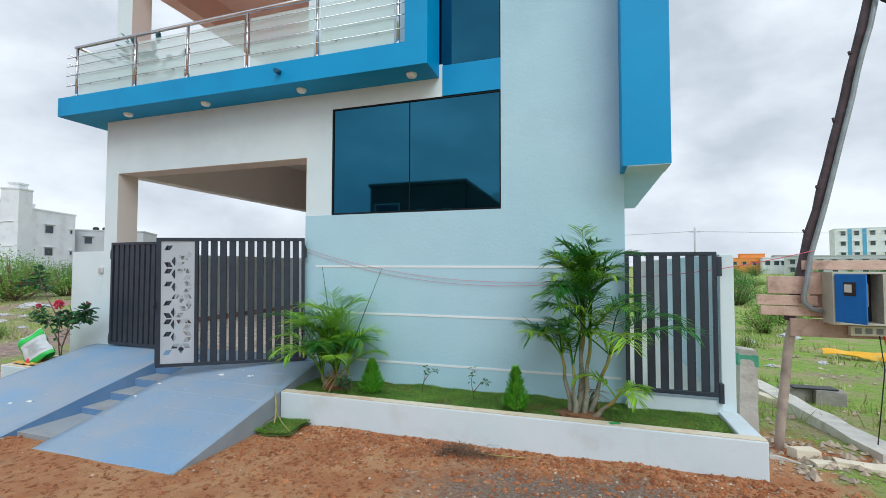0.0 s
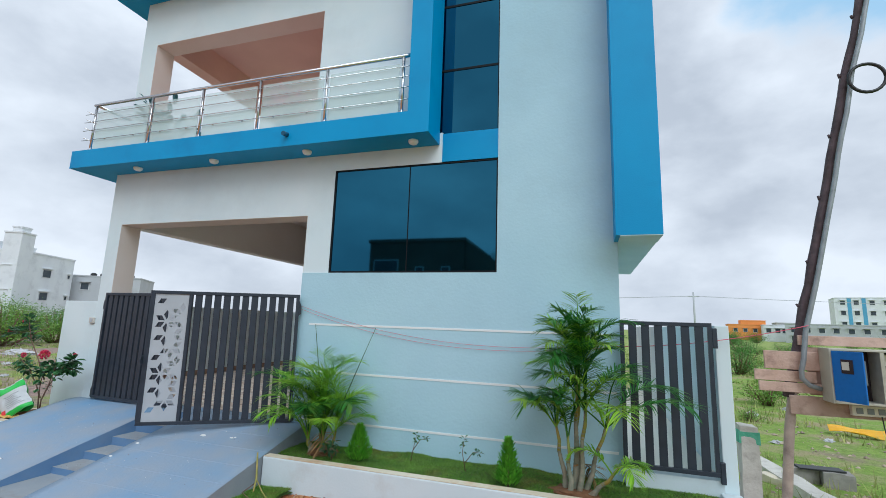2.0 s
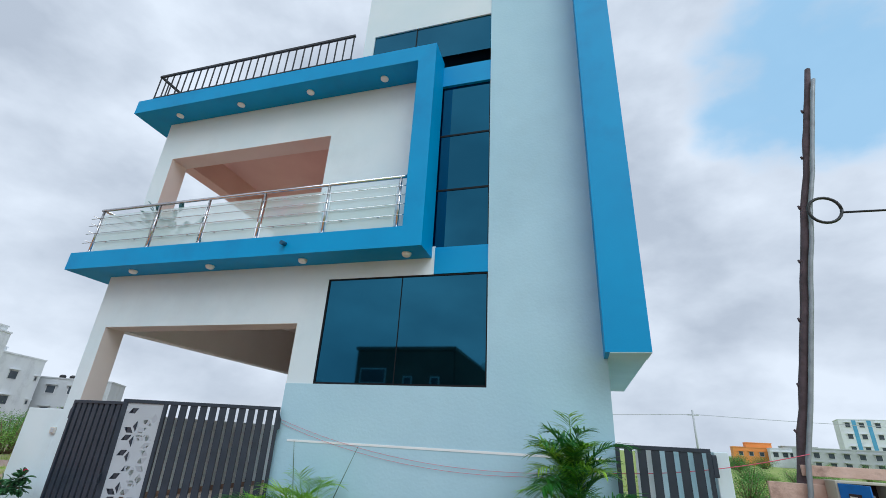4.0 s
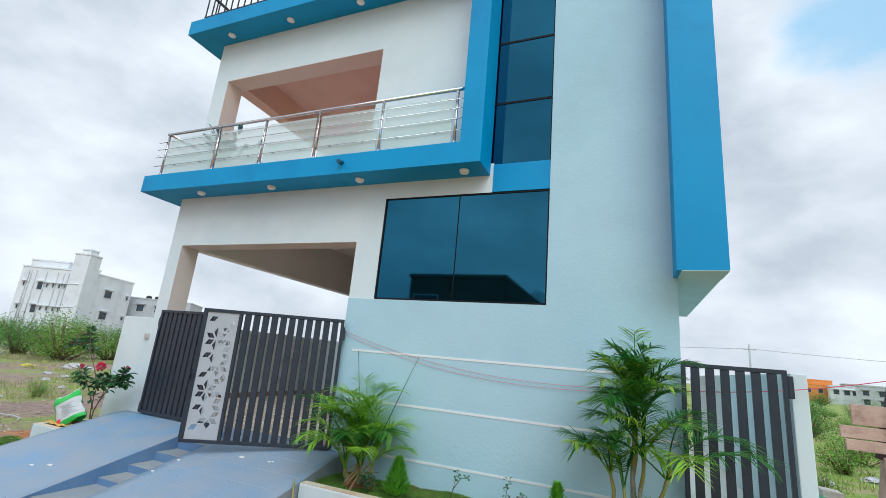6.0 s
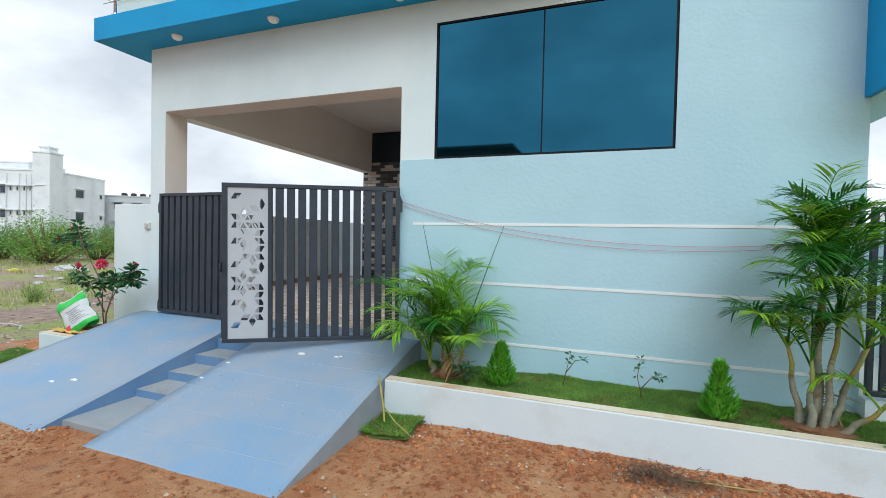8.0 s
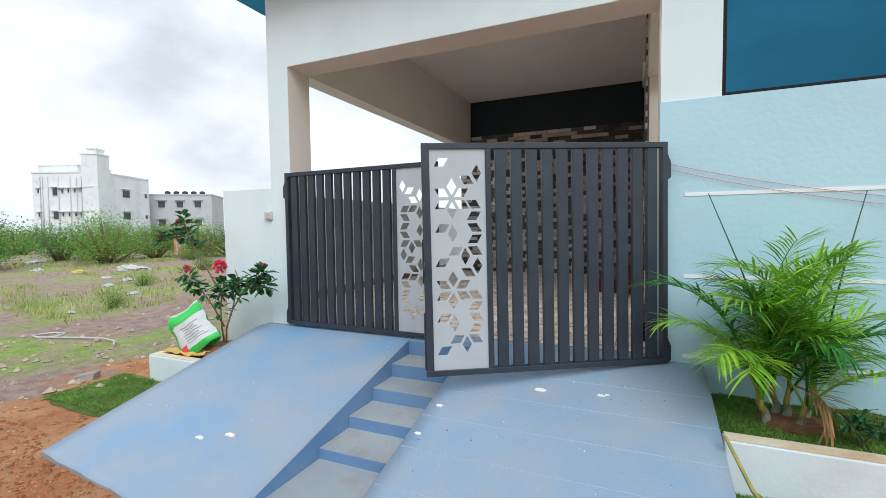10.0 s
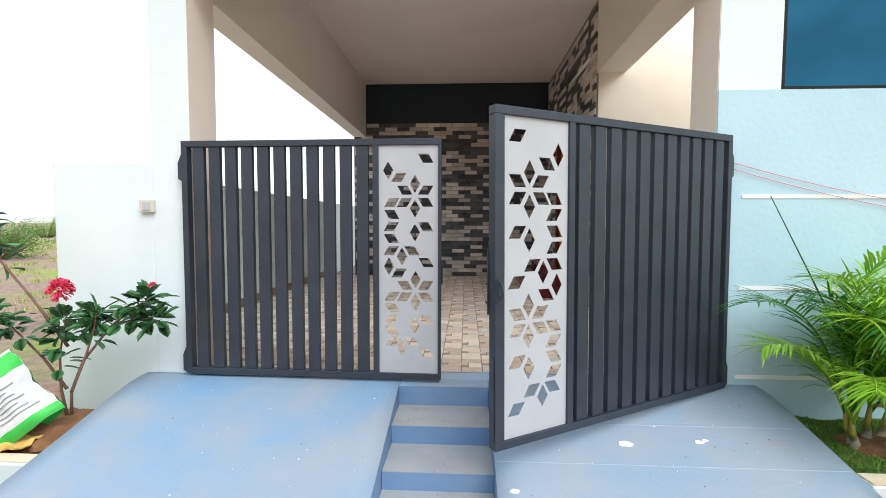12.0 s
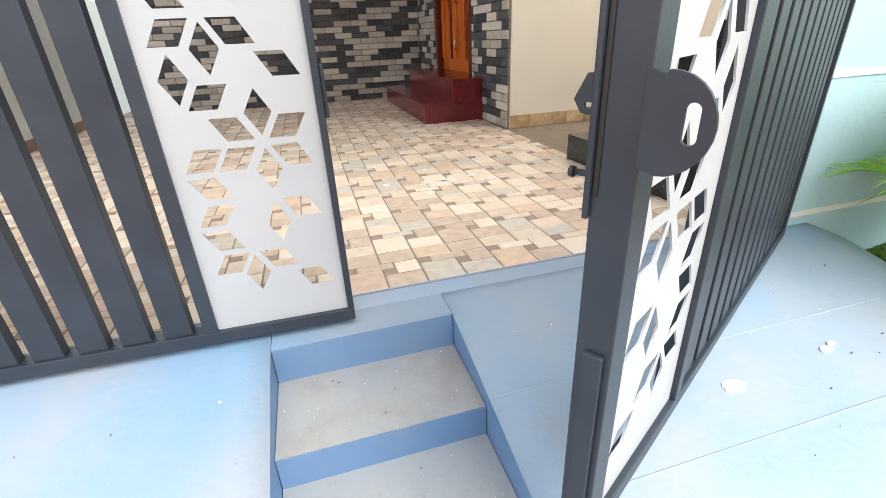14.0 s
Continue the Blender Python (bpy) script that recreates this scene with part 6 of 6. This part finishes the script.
apt = building("apartment_block", "white apartment block with blue bands", pose(76, 160, 0.0, 0, 0, -16), ((-6.5, 0, 0, 13, 10, 13.0),), AW, BWHITE)
for a in (-3.6, -0.4, 6.0, 9.4):
    part("blue_band", boxes((a, -0.05, 0, a + 0.9, -0.002, 12.9)), BBLUE, apt, "light blue painted band")
building("white_building", "long low unfinished white building far away", pose(47, 130, 0.0, 0, 0, -14), ((-5.5, 0, 0, -0.5, 8, 4.0),), [("f", a, z, 1.1, 1.1, 0.0) for z in (2.2,) for a in (-5, -3.2, -1.8)], BWHITE)
building("white_building", "long low unfinished white building far away", pose(50, 118, 0.0, 0, 0, -20), ((-8, 0, 0, 12, 8, 4.2),), [("f", a, z, 1.1, 1.1, 0.0) for z in (0.6, 2.4) for a in (-7, -4.6, -2.2, 0.2, 2.6, 5, 7.6, 10)], BGREY)
up = thing("utility_pole", "thin distant utility pole with crossarm", "pole", m=pose(14.2, 70, 0))
part("mast", tubes((((0, 0, -0.1), (0, 0, 7.3)), [0.16, 0.11]), sides=8), BGREY, up)
part("crossarm", boxes((-0.7, -0.05, 6.6, 0.7, 0.05, 6.72)), BGREY, up)
for dx in (-0.6, 0.6):
    part("line", tubes((sag((dx, 0, 6.75), (dx + 60, -2, 6.2), 0.6), 0.02), sides=4), BGREY, up)
    part("line", tubes((sag((dx, 0, 6.75), (dx - 60, 3, 6.6), 0.6), 0.02), sides=4), BGREY, up)

# house across the road, seen in the mirror glass
BDARK = mat("weathered_dark_render", lin("5E5852"), lin("6E6860"), 0.6, 0.9, stain=lin("4A4642"), sscale=0.5, samount=0.5)
opp = building("opposite_house", "two-storey unpainted house across the road", pose(0, 0, 0), ((-11.7, -24, 0, -6.15, -12.0, 6.27),), [], BDARK)
part("lean_to", prism(((-6.15, 0.0), (-2.6, 0.0), (-2.6, 3.9), (-6.15, 6.35)), -12.1, -22, "y"), BDARK, opp, "sloping side roof")
for x, z, w, h in ((-11.4, 4.5, 1.5, 0.8), (-11.2, 1.2, 1.3, 1.3), (-8.9, 4.2, 0.5, 0.7), (-7.4, 4.2, 0.5, 0.7), (-8.6, 1.2, 1.3, 1.3)):
    wi = part("window", boxes((x, -12.0, z, x + w, -11.94, z + h)), BFRAME, opp)
    part("pane", boxes((x + 0.06, -11.939, z + 0.06, x + w - 0.06, -11.925, z + h - 0.06)), DWIN, wi)
tank = thing("water_tank", "round white roof tank across the road", "tank", "roof tanks", pose(-5.6, -19.0, 5.9))
part("tank", tubes((((0, 0, -2.0), (0, 0, 0.7), (0, 0, 0.95), (0, 0, 1.0)), [0.6, 0.6, 0.35, 0.2]), sides=16), LAMP, tank)
building("opposite_house", "low house further along the road", pose(0, 0, 0), ((2.5, -30, 0, 14, -20, 4.4),), [], BWHITE)
building("opposite_house", "low house further along the road", pose(0, 0, 0), ((-34, -28, 0, -20, -16, 5.6),), [], BWHITE)

# plants on the upper balcony
pot = thing("potted_plant", "potted plant with broad leaves on the balcony", "plant", m=pose(-6.845, 5.5, 4.61))
part("pot", tubes((((0, 0, 0), (0, 0, 0.25), (0, 0, 0.28)), [0.12, 0.16, 0.17]), sides=16), EARTHP, pot)
bm, rng = bmesh.new(), random.Random(3)
for k in range(70):
    a = rng.uniform(0, 6.28)
    d = Vector((math.cos(a), math.sin(a), rng.uniform(0.2, 1.6)))
    oval_leaf(bm, Vector((0, 0, 0.28)) + d * rng.uniform(0.05, 0.42), d, rng.uniform(0.14, 0.24), 0.09, rng)
part("foliage", bm, mat("blue_green_leaf", lin("3E6E78"), lin("4E8488"), 8, 0.5, per="island"), pot)
pot = thing("potted_plant", "potted plant with pink flowers on the balcony", "plant", m=pose(-4.42, 5.5, 4.61))
part("pot", tubes((((0, 0, 0), (0, 0, 0.32), (0, 0, 0.36)), [0.13, 0.17, 0.18]), sides=16), EARTHP, pot)
bm = bmesh.new()
for k in range(60):
    a = rng.uniform(0, 6.28)
    d = Vector((math.cos(a), math.sin(a), rng.uniform(0.2, 1.2)))
    oval_leaf(bm, Vector((0, 0, 0.36)) + d * rng.uniform(0.05, 0.3), d, rng.uniform(0.1, 0.18), 0.1, rng)
part("flowers", bm, PETAL, pot, "pink-red flowers")

# ---- paving and brick slips ----
PAVE = pieces("beige_paving_stones", [lin(c) for c in ("E2D4C4", "D4C4B6", "E8DED2", "CCBAAC", "DCCFC2", "E6DCCE", "C8B8AA", "CCC6BE", "D8C4B0")], 0.6, 0.35, 60)
PAVES = pieces("beige_paving_stones_far", [lin(c) for c in ("E2D4C4", "D4C4B6", "E8DED2", "CCBAAC", "DCCFC2", "E6DCCE", "C8B8AA", "CCC6BE", "D8C4B0")], 0.6, 0.35, 60, "island")
PAVED = mat("dark_paving_insets", lin("A8968A"), lin("968478"), 14, 0.7, bump=0.3, stain=lin("7E7470"), sscale=9, samount=0.6)
TONES = [lin(c) for c in ("50545A", "B8B2AC", "3E4248", "CCC6C0", "585C62", "DCD6D0", "44484E", "C4BEB8")]
BRICK = pieces("grey_brick_slips", TONES, 0.6, 0.5, 70)
BRICKS = pieces("grey_brick_slips_far", TONES, 0.6, 0.5, 70, "island")


def slab_bm(sx, sy, sz, bevel):
    """A small block with its top edges cut."""
    bm = bmesh.new()
    b = [bm.verts.new((x * sx / 2, y * sy / 2, 0)) for x, y in ((-1, -1), (1, -1), (1, 1), (-1, 1))]
    m = [bm.verts.new((x * sx / 2, y * sy / 2, sz - bevel)) for x, y in ((-1, -1), (1, -1), (1, 1), (-1, 1))]
    t = [bm.verts.new((x * (sx / 2 - bevel), y * (sy / 2 - bevel), sz)) for x, y in ((-1, -1), (1, -1), (1, 1), (-1, 1))]
    bm.faces.new(t)
    for k in range(4):
        j = (k + 1) % 4
        bm.faces.new((b[k], b[j], m[j], m[k])), bm.faces.new((m[k], m[j], t[j], t[k]))
    return bm


def lay(parent, name, items, rot, thick, bevel, m_near, m_far, near, m_small=None):
    """items: (width, height, place). The nearest 300 become pieces, the rest one mesh; the smallest take m_small."""
    items = sorted(items, key=near)
    meshes, vs, fs, tone = {}, [], [], []
    for k, (w, h, place) in enumerate(items):
        key = (round(w, 3), round(h, 3))
        if key not in meshes:
            meshes[key] = finish(slab_bm(w, h, thick, bevel), name, m_small if m_small and max(w, h) < 0.06 else m_near)
        if k < 300:
            ob = new(name, meshes[key])
            ob.parent = parent
            ob.matrix_basis = Matrix.Translation(place) @ rot @ pose(0, 0, 0, random.uniform(-0.5, 0.5), random.uniform(-0.5, 0.5), random.uniform(-0.6, 0.6))
        else:
            i = len(vs)
            mm = Matrix.Translation(place) @ rot
            vs += [tuple(mm @ v.co) for v in meshes[key].vertices]
            fs += [tuple(i + q for q in p.vertices) for p in meshes[key].polygons]
            tone += [int(max(w, h) < 0.06)] * len(meshes[key].polygons)
    if vs:
        me = bpy.data.meshes.new(name + "_rest")
        me.from_pydata(vs, [], fs)
        me.materials.append(m_far)
        if m_small:
            me.materials.append(m_small)
            me.polygons.foreach_set("material_index", tone)
        ob = new(name + "_rest", me)
        ob.parent = parent
        ob["kind"] = "stuff"


LAYOUT = ((0, 0, 3, 3), (3, 0, 3, 2), (3, 2, 1, 1), (4, 2, 2, 2), (1, 3, 3, 1), (0, 3, 1, 1), (0, 4, 3, 2), (3, 4, 3, 2))
items, rng, U = [], random.Random(12), 0.051
for row in range(20):
    for col in range(15):
        x0, y0 = -8.225 + col * 6 * U + (3 * U if row % 2 else 0) - 3 * U, 5.37 + row * 6 * U
        for i, j, w, h in LAYOUT:
            xa, xb, ya, yb = max(x0 + i * U, -8.225), min(x0 + (i + w) * U, -3.86), y0 + j * U, min(y0 + (j + h) * U, 11.24)
            if xb - xa > 0.03 and yb - ya > 0.03:
                items.append((xb - xa - 0.006, yb - ya - 0.006, ((xa + xb) / 2, (ya + yb) / 2, 0.55 + rng.uniform(-0.0015, 0.0015))))
lay(bpy.data.objects["floor_base"], "paving_stone", items, Matrix.Identity(4), 0.034, 0.004, PAVE, PAVES, lambda i: (i[2][0] + 5.2) ** 2 * 0.8 + (i[2][1] - 5.4) ** 2, PAVED)
BW, BH = 0.245, 0.078


def courses(a0, a1, z0, z1):
    out, z, r = [], z0, 0
    while z + BH <= z1 + 0.01:
        a = a0 - (BW * 0.5 if r % 2 else 0)
        while a < a1 - 0.03:
            s, e = max(a, a0), min(a + BW, a1)
            if e - s > 0.05:
                out.append((e - s - 0.007, BH - 0.007, (s + e) / 2, z + BH / 2))
            a += BW
        z += BH
        r += 1
    return out


flat = Matrix.Rotation(radians(90), 4, "X")
lay(bpy.data.objects["wall_back"], "brick", [(w, h, (a, 11.25, z)) for w, h, a, z in courses(-7.68, -3.852, 0.585, 3.62)], flat, 0.022, 0.004, BRICK, BRICKS, lambda i: abs(i[2][0] + 4.9) + 0.6 * abs(i[2][2] - 1.8))
side_rot = Matrix.Rotation(radians(-90), 4, "Z") @ flat
lay(bpy.data.objects["wall_porch_right"], "brick", [(w, h, (-3.83, a, z)) for lo, hi, za, zb in ((8.0, 8.92, 0.585, 4.39), (10.36, 11.22, 0.585, 4.39), (8.92, 10.36, 3.16, 4.39)) for w, h, a, z in courses(lo, hi, za, zb)], side_rot, 0.022, 0.004, BRICK, BRICKS, lambda i: abs(i[2][1] - 8.4) + abs(i[2][2] - 1.5))
scrap = thing("plastic_scrap", "torn scrap of green plastic on the planter wall", "litter", m=pose(0.18, 4.50, 0.373, 0, 0, 20))
bm = bmesh.new()
bmesh.ops.create_grid(bm, x_segments=6, y_segments=4, size=1)
for v in bm.verts:
    v.co = Vector((v.co.x * 0.05, v.co.y * 0.022, 0.006 + 0.006 * noise.noise((v.co.x * 2, v.co.y * 3, 1))))
part("film", bm, mat("green_plastic_film", lin("2EA04A"), lin("40B45C"), 8, 0.4), scrap)
